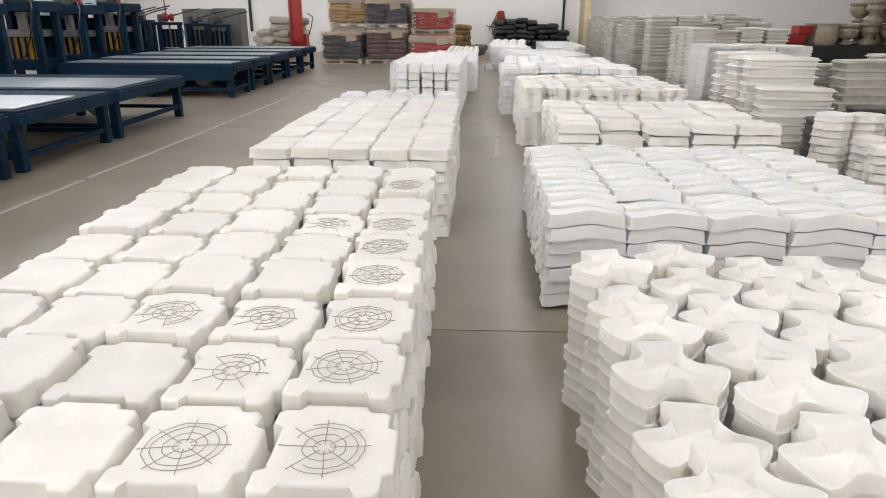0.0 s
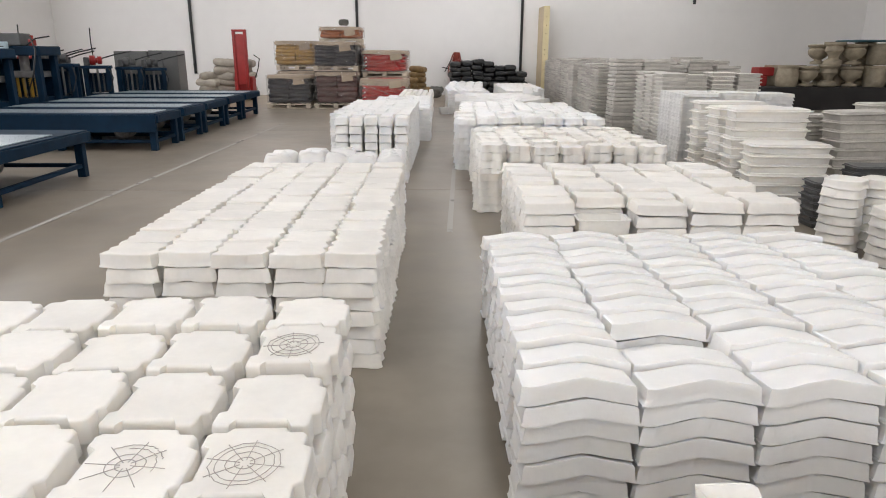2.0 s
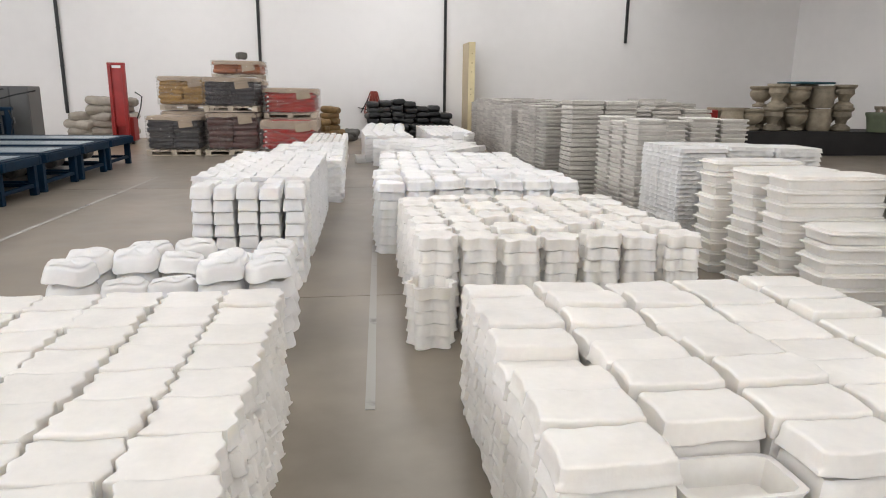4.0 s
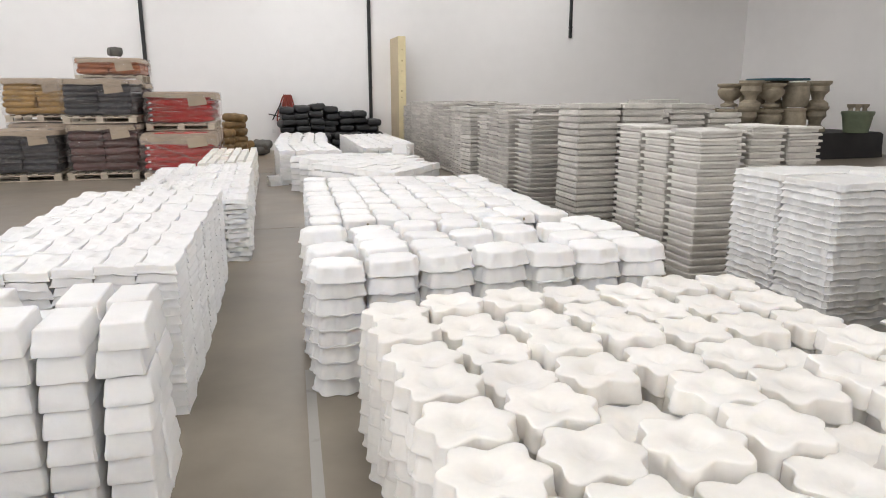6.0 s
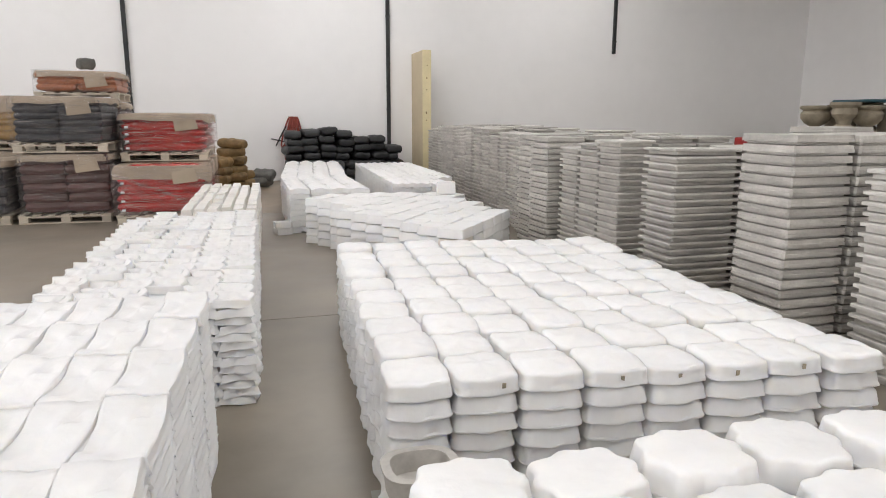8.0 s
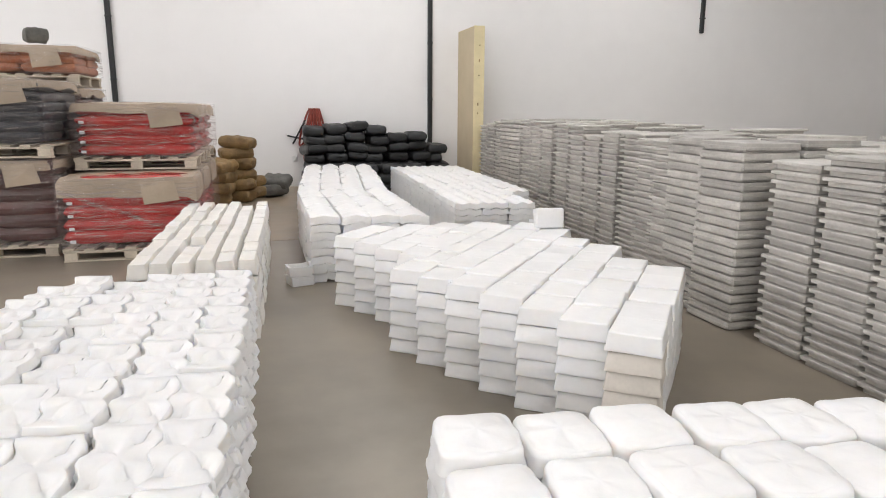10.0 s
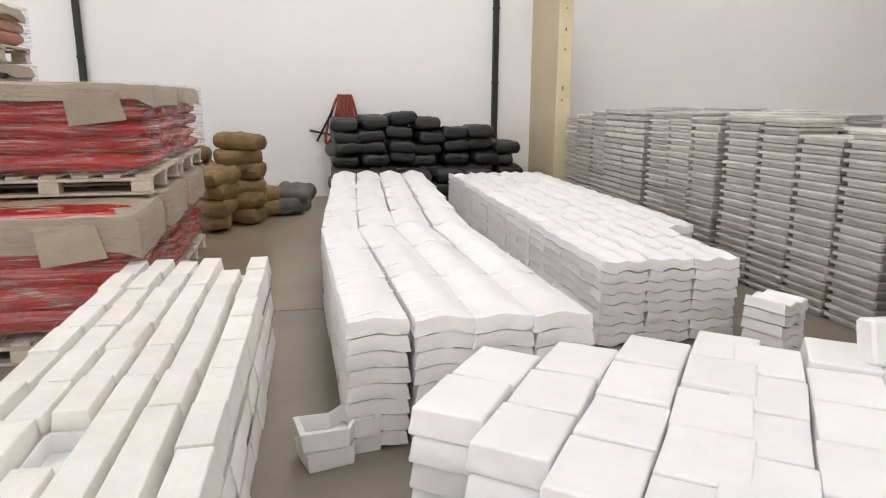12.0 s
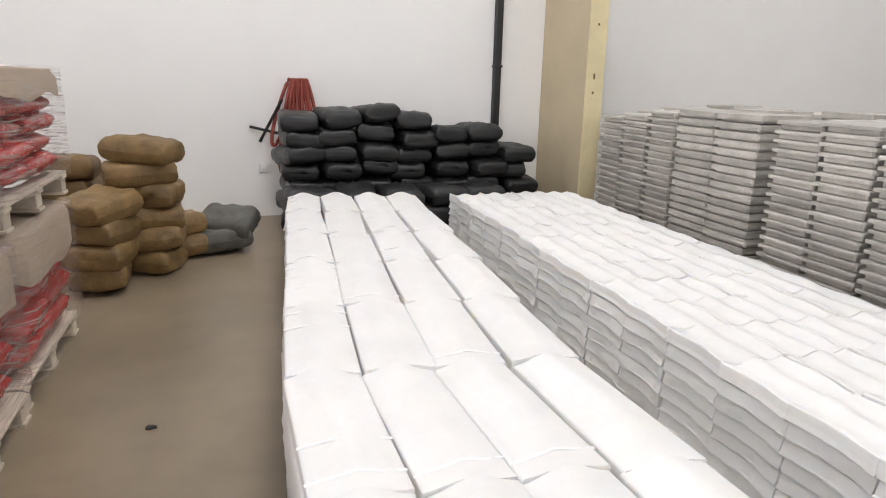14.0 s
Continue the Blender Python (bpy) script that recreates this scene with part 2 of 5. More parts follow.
# ---------------------------------------------------------------- mould shapes
def squared(w, d, p=6.0, wave=None, n=32):
    """Superellipse outline w x d; wave(t) scales the radius."""
    out = []
    for k in range(n):
        t = 2 * math.pi * (k + 0.5) / n
        c, s = math.cos(t), math.sin(t)
        r = (abs(c) ** p + abs(s) ** p) ** (-1 / p) * (wave(t) if wave else 1)
        out.append((0.5 * w * c * r, 0.5 * d * s * r))
    return out


def rect(w, d, c=0.005, m=4):
    """Rectangle with small cut corners, each side in m steps."""
    a, b, pts = w / 2, d / 2, []
    for x0, y0, x1, y1 in ((-a + c, -b, a - c, -b), (a, -b + c, a, b - c), (a - c, b, -a + c, b), (-a, b - c, -a, -b + c)):
        pts += [(x0 + (x1 - x0) * k / m, y0 + (y1 - y0) * k / m) for k in range(m + 1)]
    return pts


def trilobe(r, bite=0.44, n=72):
    """Three broad blunt arms with round bites between them, one arm pointing back."""
    hub, far = bite * r, 0.93 * r
    rad = []
    for k in range(n):
        t = 2 * math.pi * k / n
        d = min(abs((t - math.pi * (1.5 + 2 * j / 3) + math.pi) % (2 * math.pi) - math.pi) for j in range(3))
        q = r * (1 - 0.03 * math.cos(6 * (t - math.pi / 2)))
        if far * math.sin(min(d, 1.5)) < hub:
            q = min(q, far * math.cos(d) - math.sqrt(hub ** 2 - (far * math.sin(d)) ** 2))
        rad.append(q)
    rad = [(rad[k - 1] + 2 * rad[k] + rad[(k + 1) % n]) / 4 for k in range(n)]
    return [(q * math.cos(2 * math.pi * k / n), q * math.sin(2 * math.pi * k / n)) for k, q in enumerate(rad)]


def wavy_rect(w, d, ax, nx, ay, ny, sharp=1.0, steps=12, c=0.012):
    """Rectangle whose sides swing sideways by ax in nx waves and whose ends swing by ay in ny waves, so that neighbours nest."""
    def swing(q, a, n):
        v = math.cos(2 * math.pi * n * q)
        return a * math.copysign(abs(v) ** sharp, v)
    qs = [-0.5 + k / steps for k in range(steps + 1)]

    def inner(q, size):
        return q * (size - 2 * c)
    front = [(inner(q, w), -d / 2 + swing(q, ay, ny)) for q in qs]
    right = [(w / 2 + swing(q, ax, nx), inner(q, d)) for q in qs]
    back = [(inner(-q, w), d / 2 + swing(-q, ay, ny)) for q in qs]
    left = [(-w / 2 + swing(-q, ax, nx), inner(-q, d)) for q in qs]
    return front + right + back + left


def notched(w, d, notch=0.05, lip=0.018):
    """Square with a tongue on two sides and a groove on the two others."""
    a, b = w / 2 - lip, d / 2 - lip
    t, c = 0.23 * w, 0.012
    pts = [(-a + c, -b), (-t - c, -b), (-t, -b - lip), (t, -b - lip), (t + c, -b), (a - c, -b), (a, -b + c), (a, -t - c), (a - lip, -t), (a - lip, t), (a, t + c), (a, b - c),
           (a - c, b), (t + c, b), (t, b - lip), (-t, b - lip), (-t - c, b), (-a + c, b), (-a, b - c), (-a, t + c), (-a - lip, t), (-a - lip, -t), (-a, -t - c), (-a, -b + c)]
    return pts


def chevron_swing(q):
    """0 where the zigzag comes forward, 1 where it bends back; q from -0.5 to 0.5 along the mould."""
    v = math.cos(2 * math.pi * (q - 0.07))
    return 0.5 + 0.5 * math.asin(0.97 * v) / math.asin(0.97)


def chevron(w, d, amp, n=14):
    """Zigzag paver: front and back edges bend the same way, the sides run straight."""
    qs = [-0.5 + k / n for k in range(n + 1)]
    front = [(q * w, -d / 2 + amp * (chevron_swing(q) - 0.5)) for q in qs]
    return front + [(x, y + d) for x, y in reversed(front)]


def scale_ring(out, s, z):
    return [(x * s, y * s, z) for x, y in out]


CHEAP = {}  # lower moulds of a stack, by the name of the top one


def solid_mould(name, out, h, mat, taper=0.95, rim=1.03, dome=0.0, dents=(), edge=0.007, seed=1, warp=0.0025, arch=0.0, waves=1.0, form=None, along=1.0, under=None, lip=0.007, ragged=0.0035):
    """Upturned mould: a thin uneven lip, tapered side, rounded shoulder and a slightly uneven top."""
    e = edge / max(abs(x) if along < 1 else max(abs(x), abs(y)) for x, y in out)

    def ring_at(k, z):
        return [(x * k, y * (1 - (1 - k) * along), z) for x, y in out]
    off = Vector((seed * 3.7, seed * 1.3, 0))

    def top(k, lift):
        ring = []
        near = along if k > 0.88 * taper else 1.0
        for x, y in out:
            ky = 1 - (1 - k) * near
            z = h + lift + warp * noise.noise(Vector((x * k * 9, y * ky * 9, 0)) + off)
            for dx, dy, dr, dd in dents:
                q = math.hypot(x * k - dx, y * ky - dy) / dr
                if q < 1:
                    z -= dd * (1 - q * q) ** 2
            ring.append((x * k, y * ky, z))
        return ring

    def low_rings(shift):
        """The lip sags and swells a little round the edge, each mould in its own way."""
        def sag(ring):
            res = []
            for x, y, z in ring:
                p = Vector((x * 14, y * 14, shift)) + off
                g = 1 + 0.9 * ragged * noise.noise(p + Vector((0, 0, 9))) / 0.1
                res.append((x * g, y * g, z + ragged * (0.6 + noise.noise(p))))
            return res
        return [sag(ring_at(rim, 0.0)), sag(ring_at(rim, lip)), ring_at(1.0, lip * 1.5 + ragged)]
    low = low_rings(0.0) + [ring_at((1 + taper) / 2, h * 0.5), ring_at(taper, h - edge - 0.002)]
    rings = low + [ring_at(taper - 0.04 * e, h - 0.8 * edge), ring_at(taper - 0.30 * e, h - 0.28 * edge), top(taper - e, 0), top(taper - 1.25 * e, 0.0005), top(0.84 * taper, dome * 0.3), top(0.68 * taper, dome * 0.55), top(0.52 * taper, dome * 0.8), top(0.36 * taper, dome * 0.9), top(0.18 * taper, dome)]
    n = len(out)
    verts, faces = loft(rings, False, False)
    last = (len(rings) - 1) * n
    verts.append((0, 0, sum(rings[-1][i][2] for i in range(n)) / n))
    faces += [(last + i, last + (i + 1) % n, len(verts) - 1) for i in range(n)]
    span = max(abs(x) for x, _ in out)

    def arched(vs):
        return [(x, y, z + arch * (1 + math.cos(math.pi * waves * x / span)) / 2 + (form(x, y) if form else 0.0)) for x, y, z in vs]
    verts = arched(verts)
    me = mesh_of(name, verts, faces, mat, 58)
    under = under or taper
    CHEAP[me.name] = []
    for k in range(4):
        v, f = loft(low_rings(3.1 * k + 1) + [ring_at(under, h - edge - 0.002), ring_at(under - e, h)], False, True)
        CHEAP[me.name].append(mesh_of(name, arched(v), f, mat, 42))
    return me


def open_mould(name, out, h, mat, wall=0.012, floor_z=0.012, flare=1.06):
    """Open tray or ring seen from above: outer side, rim, inner side and floor."""
    r = max(max(abs(x), abs(y)) for x, y in out)
    k = 1 - wall / r
    rings = [scale_ring(out, 0.97, 0.0), scale_ring(out, 1.0, h * 0.5), scale_ring(out, 1.0, h - 0.010), scale_ring(out, flare, h - 0.008), scale_ring(out, flare, h),
             scale_ring(out, k, h), scale_ring(out, k - 0.03, h * 0.5), scale_ring(out, k - 0.06, floor_z)]
    v, f = loft(rings, False, True)
    return mesh_of(name, v, f, mat, 40)


def dish_mould(name, out, h, mat, curl=0.008, seed=1):
    """Thin shell with a raised, curling rim round a dished top: deep in the lobes, shallow by the bites."""
    big = max(math.hypot(x, y) for x, y in out)
    rings = [scale_ring(out, 0.985, 0.0), scale_ring(out, 0.997, 0.003), scale_ring(out, 0.98, 0.008), scale_ring(out, 0.975, h * 0.55), scale_ring(out, 0.985, h - 0.010), scale_ring(out, 1.0, h - 0.005),
             scale_ring(out, 1.003, h - 0.001), scale_ring(out, 0.995, h + 0.001), scale_ring(out, 0.968, h), scale_ring(out, 0.945, h - 0.006), scale_ring(out, 0.87, h - 0.020), scale_ring(out, 0.70, h - 0.030), scale_ring(out, 0.46, h - 0.022), scale_ring(out, 0.2, h - 0.006)]

    def bent(x, y, z, k):
        lobe = math.cos(3 * (math.atan2(y, x) - math.pi / 2))
        far = min(1.2, math.hypot(x, y) / big)
        z += -curl * far ** 2 * lobe + 0.004 * noise.noise(Vector((x * 11 + seed * 5.1, y * 11, 0)))
        if k >= 9:
            z += 0.010 * (1 - lobe) * far - 0.010 * far
        return (x, y, z)
    rings = [[bent(x, y, z, k) for x, y, z in r] for k, r in enumerate(rings)]
    v, f = loft(rings, False, True)
    me = mesh_of(name, v, f, mat, 50)
    cv, cf = loft(rings[:8], False, True)
    CHEAP[me.name] = [mesh_of(name, cv, cf, mat, 50)]
    return me


def stacked_mesh(me, count, pitch, name):
    """The lower moulds of a stack whose sides are hidden, as one mesh."""
    vs = [v.co.copy() for v in me.vertices]
    fs = [tuple(p.vertices) for p in me.polygons]
    parts = []
    for k in range(count):
        parts.append(([(v.x, v.y, v.z + k * pitch) for v in vs], fs))
    v, f = join(parts)
    return mesh_of(name, v, f, me.materials[0], 40)


LOWER = {}
RND = random.Random(5)


def mould_stack(x, y, turn, me, layers, pitch, label, group, full=True, lean=0.006, tops=None, spin=1.2, z0=0.0, uneven=0.022, tilt=0.8, flip=0.0, swap=False):
    """One column of moulds: an empty at its base with each mould as a part."""
    base = new(group.split(" in ")[0].replace("moulds", "mould").replace(" ", "_") + "_stack")
    base.matrix_basis = pose(x, y, z0, 0, 0, turn + RND.uniform(-spin, spin)) @ Matrix.Diagonal((1, 1, 1 + RND.uniform(-uneven, uneven), 1))
    tagged(base, label, "mould stack", group)
    first = 0 if full else max(0, layers - 1)
    if first:
        key = (me.name, first, pitch)
        if key not in LOWER:
            LOWER[key] = stacked_mesh(CHEAP.get(me.name, [me])[0], first, pitch, "lower_layer")
        tagged(link("lower_layer", LOWER[key], base), kind="stuff")
    made = []
    for k in range(first, layers):
        last = k == layers - 1
        shape = tops if tops and last else me if last else RND.choice(CHEAP.get(me.name, [me]))
        tip = tilt if last else 0.0
        m = pose(RND.uniform(-lean, lean), RND.uniform(-lean, lean), k * pitch + (0.001 if last else 0), RND.uniform(-tip, tip), RND.uniform(-tip, tip), RND.uniform(-spin, spin) * 0.8 + (180 if swap and (layers - k) % 2 else 0))
        if flip and (layers - 1 - k) % 2:
            m = m @ pose(0, 0, flip, 0, 180, 0)
        made.append(link("mould", shape, base, m))
    return base, made


def mould_grid(origin, turn, cols, rows, dx, dy, me, layers, pitch, label, group, side="right", jitter=0.008, skip=(), stagger=0.0, ragged=0.0, back=False, spin=1.2, step=0.0, wobble=0.0, uneven=0.022, tilt=0.8, lean=0.006, bend=0.0, flip=0.0, swap=False):
    """Columns of moulds side by side; origin is the front corner beside the aisle."""
    sx = -1 if side == "right" else 1
    ca, sa = math.cos(radians(turn)), math.sin(radians(turn))
    out = {}
    for c in range(cols):
        for r in range(rows):
            if (c, r) in skip:
                continue
            u = sx * (c + 0.5) * dx + RND.uniform(-jitter, jitter) + wobble * math.sin(0.7 * r + 1.3 * c)
            v = (r + 0.5) * dy + RND.uniform(-jitter, jitter) + stagger * (c % 2) * dy + step * c
            u += bend * max(0.0, 2.13 - v)
            x, y = origin[0] + ca * u - sa * v, origin[1] + sa * u + ca * v
            n = layers - (1 if RND.random() < ragged else 0)
            shape = RND.choice(me) if isinstance(me, (list, tuple)) else me
            full = c == 0 or r == 0 or (back and r == rows - 1)
            out[c, r] = mould_stack(x, y, turn + (math.degrees(math.atan(bend)) if v < 2.13 else 0.0), shape, n, pitch, label, group, full, spin=spin, uneven=uneven, tilt=tilt, lean=lean if c == 0 else 0.006, flip=flip, swap=swap)
    return out


# ---------------------------------------------------------------- the hall
sub = simple("ground", box(WALL_L - 0.4, WALL_R + 0.4, WALL_S - 0.4, WALL_Y + 0.4, -0.30, -0.02), M_SUB)
tagged(sub, "dark bedding under the concrete floor slabs", "ground", kind="structure")
floor = tagged(new("floor"), "grey-brown polished concrete floor with cut joints and faint wear", "floor", kind="structure")
JOINTS = [WALL_S, -3.05, 2.93, 8.90, 14.88, 20.85, WALL_Y]
for a, b in zip(JOINTS, JOINTS[1:]):
    g = 0.005
    simple("slab", box(WALL_L, WALL_R, a + (g if a > WALL_S else 0), b - (g if b < WALL_Y else 0), -0.05, 0.0), M_FLOOR2 if a > 20 else M_FLOOR, floor, smooth=0)


def wall(name, x0, x1, y0, y1, label, windows=()):
    """Wall with openings cut through for windows, given as centres and widths along it."""
    along_x = x1 - x0 > y1 - y0
    a0, a1 = (x0, x1) if along_x else (y0, y1)

    def piece(p, q, z0, z1):
        return box(p, q, y0, y1, z0, z1) if along_x else box(x0, x1, p, q, z0, z1)
    if not windows:
        bits = [piece(a0, a1, -0.05, ROOF)]
    else:
        bits = [piece(a0, a1, -0.05, WIN_Z0), piece(a0, a1, WIN_Z1, ROOF)]
        edge = a0
        for c, w in windows:
            bits.append(piece(edge, c - w / 2, WIN_Z0, WIN_Z1))
            edge = c + w / 2
        bits.append(piece(edge, a1, WIN_Z0, WIN_Z1))
    tagged(simple(name, join(bits), M_WALL, smooth=0), label, "wall", kind="structure")
    # added windows have glowing panes, each with a lamp just inside
    for i, (c, w) in enumerate(windows):
        win = tagged(new("window_%d" % (len([o for o in bpy.data.objects if o.name.startswith("window_")]) + 1)), "high strip window with milky panes in a grey frame", "window", kind="structure")
        mid = (y0 + y1) / 2 if along_x else (x0 + x1) / 2
        panes = 4
        for k in range(panes):
            p, q = c - w / 2 + k * w / panes + 0.03, c - w / 2 + (k + 1) * w / panes - 0.03
            v = box(p, q, mid - 0.01, mid + 0.01, WIN_Z0 + 0.05, WIN_Z1 - 0.05) if along_x else box(mid - 0.01, mid + 0.01, p, q, WIN_Z0 + 0.05, WIN_Z1 - 0.05)
            simple("pane", v, M_DIFF, win, smooth=0)
        for k in range(panes + 1):
            p = c - w / 2 + k * w / panes
            lo, hi = max(c - w / 2, p - 0.03), min(c + w / 2, p + 0.03)
            v = box(lo, hi, mid - 0.03, mid + 0.03, WIN_Z0, WIN_Z1) if along_x else box(mid - 0.03, mid + 0.03, lo, hi, WIN_Z0, WIN_Z1)
            simple("frame", v, M_STEEL, win, smooth=0)


wall("wall_north", WALL_L, WALL_R, WALL_Y, WALL_Y + 0.25, "plain white-painted end wall with scuffs")
wall("wall_east", WALL_R, WALL_R + 0.25, WALL_S, WALL_Y + 0.25, "plain white-painted long wall")
wall("wall_west", WALL_L - 0.25, WALL_L, WALL_S, WALL_Y + 0.25, "white-painted long wall with high strip windows", ADDED_WEST_WINDOWS)
wall("wall_south", WALL_L, WALL_R, WALL_S - 0.25, WALL_S, "white-painted end wall with high strip windows", ADDED_SOUTH_WINDOWS)

# unseen roof with openings for the added skylights
xs = sorted({WALL_L, WALL_R} | {x + s * SKY_W / 2 for x, _ in ADDED_SKYLIGHTS for s in (-1, 1)})
ys = sorted({WALL_S, WALL_Y} | {y + s * SKY_L / 2 for _, y in ADDED_SKYLIGHTS for s in (-1, 1)})
bits = []
for xa, xb in zip(xs, xs[1:]):
    for ya, yb in zip(ys, ys[1:]):
        mx, my = (xa + xb) / 2, (ya + yb) / 2
        if not any(abs(mx - x) < SKY_W / 2 and abs(my - y) < SKY_L / 2 for x, y in ADDED_SKYLIGHTS):
            bits.append(box(xa, xb, ya, yb, ROOF, ROOF + 0.12))
tagged(simple("ceiling", join(bits), M_ROOF, smooth=0), "light grey metal roof sheeting with skylight openings", "ceiling", kind="structure")
# glowing sheets above the roof openings, added for overhead light
for x, y in ADDED_SKYLIGHTS:
    tagged(simple("skylight", box(x - SKY_W / 2 - 0.05, x + SKY_W / 2 + 0.05, y - SKY_L / 2 - 0.05, y + SKY_L / 2 + 0.05, ROOF + 0.124, ROOF + 0.14), M_DIFF, smooth=0),
           "milky translucent skylight sheet letting in daylight", "skylight", "skylights", kind="structure")


def floor_line(xa, ya, xb, yb, w, name="trim"):
    d = Vector((xb - xa, yb - ya, 0))
    n = Vector((-d.y, d.x, 0)).normalized() * w / 2
    a, b = Vector((xa, ya, 0)), Vector((xb, yb, 0))
    rings = [[tuple(a - n), tuple(a + n), tuple(b + n), tuple(b - n)]]
    rings.append([(p[0], p[1], 0.004) for p in rings[0]])
    rings[0] = [(p[0], p[1], 0.0005) for p in rings[0]]
    ob = simple(name, loft(rings, False, True), M_LINE, smooth=0)
    tagged(ob, "worn white line painted on the concrete floor", "floor line", "floor lines", kind="structure")


floor_line(-3.62, 2.0, -3.02, 16.4, 0.055)
floor_line(0.33, 7.0, 0.52, 10.6, 0.05)
floor_line(0.57, 10.9, 0.66, 12.3, 0.05)

# black tubes down the end wall
for x, z in ((-8.17, 0.75), (-2.31, 0.6), (3.575, 0.3), (9.74, 3.2)):
    bits = [box(x - 0.045, x + 0.045, WALL_Y - 0.075, WALL_Y - 0.003, z, ROOF, 0.012)]
    k = z + 0.3
    while k < ROOF:
        bits.append(box(x - 0.055, x + 0.055, WALL_Y - 0.085, WALL_Y - 0.003, k, k + 0.03, 0.006))
        k += 1.1
    tagged(simple("downpipe", join(bits), M_BLACK), "black scuffed downpipe strapped to the white wall", "downpipe", "downpipes")
tagged(simple("foam_board", join([box(4.17, 4.36, 25.42, WALL_Y - 0.01, 0.0, 3.05, 0.01)]), M_BOARD), "tall beige insulation board standing on edge against the wall", "board")
tagged(simple("board_trim", box(4.165, 4.37, 25.39, 25.416, 0.0, 3.05, 0.004), M_BOARDEDGE, bpy.data.objects["foam_board"]), "pale yellow worn edge")

for z, h in ((2.42, 0.1), (2.15, 0.05), (1.62, 0.12), (1.45, 0.06), (2.7, 0.04)):
    chip = [(0.5 * a, 0.5 * b) for a, b in squared(0.05, h, 3, lambda t: 1 + 0.2 * math.cos(5 * t), n=14)]
    simple("chip", loft([[(4.26 + x + 0.02 * (z - 2), 25.388, z + y) for x, y in chip], [(4.26 + x * 0.8 + 0.02 * (z - 2), 25.384, z + y * 0.8) for x, y in chip]], False, True), M_KRAFT, bpy.data.objects["board_trim"], label="dark chip in the edge")

# ---------------------------------------------------------------- moulds left of the aisle
me_l1 = [solid_mould("mould", notched(0.290, 0.313, lip=0.021), 0.07, M_CREAM, 0.985, 1.012, under=0.96, edge=0.008, seed=s, dents=d, warp=0.004) for s, d in ((1, ()), (2, ((0.05, 0.02, 0.09, 0.002),)), (3, ((-0.04, -0.03, 0.1, 0.0015),)))]
L1 = mould_grid((-0.135, 0.965), 0.6, 5, 9, 0.278, 0.301, me_l1, 9, 0.0705, "stack of cream plastic paver moulds with notched edges", "notched block moulds", ragged=0.0, lean=0.010, jitter=0.006, swap=True, tilt=1.3)


def web_mesh(seed, full=True):
    """Hand-drawn rings and spokes, like a spider's web."""
    rnd = random.Random(seed)
    parts = []
    for r in (0.022, 0.043, 0.066, 0.080):
        a0, a1 = (0, 2 * math.pi) if full or r < 0.05 else (rnd.uniform(0, 2), rnd.uniform(3, 6))
        n = 26
        pts = []
        for k in range(n + 1):
            a = a0 + (a1 - a0) * k / n
            q = r * (1 + rnd.uniform(-0.03, 0.03))
            pts.append((q * math.cos(a), q * math.sin(a), 0.0012))
        parts.append(tube(pts, 0.0011, 4))
    for k in range(8):
        a = k * math.pi / 4 + rnd.uniform(-0.1, 0.1)
        parts.append(tube([(0.012 * math.cos(a), 0.012 * math.sin(a), 0.0012), (0.093 * math.cos(a), 0.093 * math.sin(a), 0.0012)], 0.0011, 4))
    v, f = join(parts)
    return mesh_of("web_marking", v, f, M_MARK, 0)


WEBS = [web_mesh(s, s % 3 != 0) for s in range(5)]
for i, key in enumerate([(0, 0), (1, 0), (0, 1), (1, 1), (0, 2), (1, 2), (0, 3), (0, 5), (1, 5), (0, 7), (2, 2), (0, 4)]):
    if key in L1:
        top = L1[key][1][-1]
        link("web_marking", WEBS[i % 5], top, pose(0, 0, 0.0705, 0, 0, RND.uniform(0, 90)), "dark hand-drawn web of rings and spokes")

me_l2 = [solid_mould("mould", wavy_rect(0.252, 0.224, 0.010, 2, 0.005, 1, steps=10), 0.074, M_CREAM, 0.985, 1.03, under=0.95, dome=0.001, edge=0.007, seed=s, warp=0.006, along=0.6, ragged=0.005) for s in (4, 5, 16)]
mould_grid((-0.1, 4.36), -0.8, 5, 12, 0.268, 0.229, me_l2, 8, 0.0745, "stack of cream plastic block moulds with rounded corners", "small block moulds", ragged=0.015, lean=0.012, uneven=0.012, tilt=1.2, swap=True)
me_l2b = [solid_mould("mould", squared(0.272, 0.28, 3.2, lambda t: 1 + 0.02 * math.cos(6 * t)), 0.10, M_WHITE, 0.92, 1.025, dome=0.010, edge=0.030, seed=s, warp=0.012, form=lambda x, y: 0.006 * math.cos(4 * math.atan2(y, x))) for s in (6, 7)]
mould_grid((-0.09, 7.83), -0.8, 5, 3, 0.28, 0.285, me_l2b, 5, 0.104, "stack of white rounded cap-shaped plastic moulds", "rounded cap moulds", ragged=0.2, lean=0.014, tilt=6, spin=14, uneven=0.04)
me_l3 = [solid_mould("mould", rect(0.15, 0.264, 0.008), 0.096, M_WHITE, 0.93, 1.04, seed=s, lip=0.022, edge=0.010, ragged=0.005) for s in (8, 9)]
mould_grid((-0.09, 9.30), -1.0, 5, 2, 0.174, 0.272, me_l3, 8, 0.0985, "tall narrow stack of small white box moulds", "narrow box moulds", ragged=0.2, lean=0.014, tilt=2.0)
def strip(w, d, n=10):
    """Long rectangle with points along its ends, so that it can arch."""
    xs = [-w / 2 + w * k / n for k in range(n + 1)]
    return [(x, -d / 2) for x in xs] + [(x, d / 2) for x in reversed(xs)]


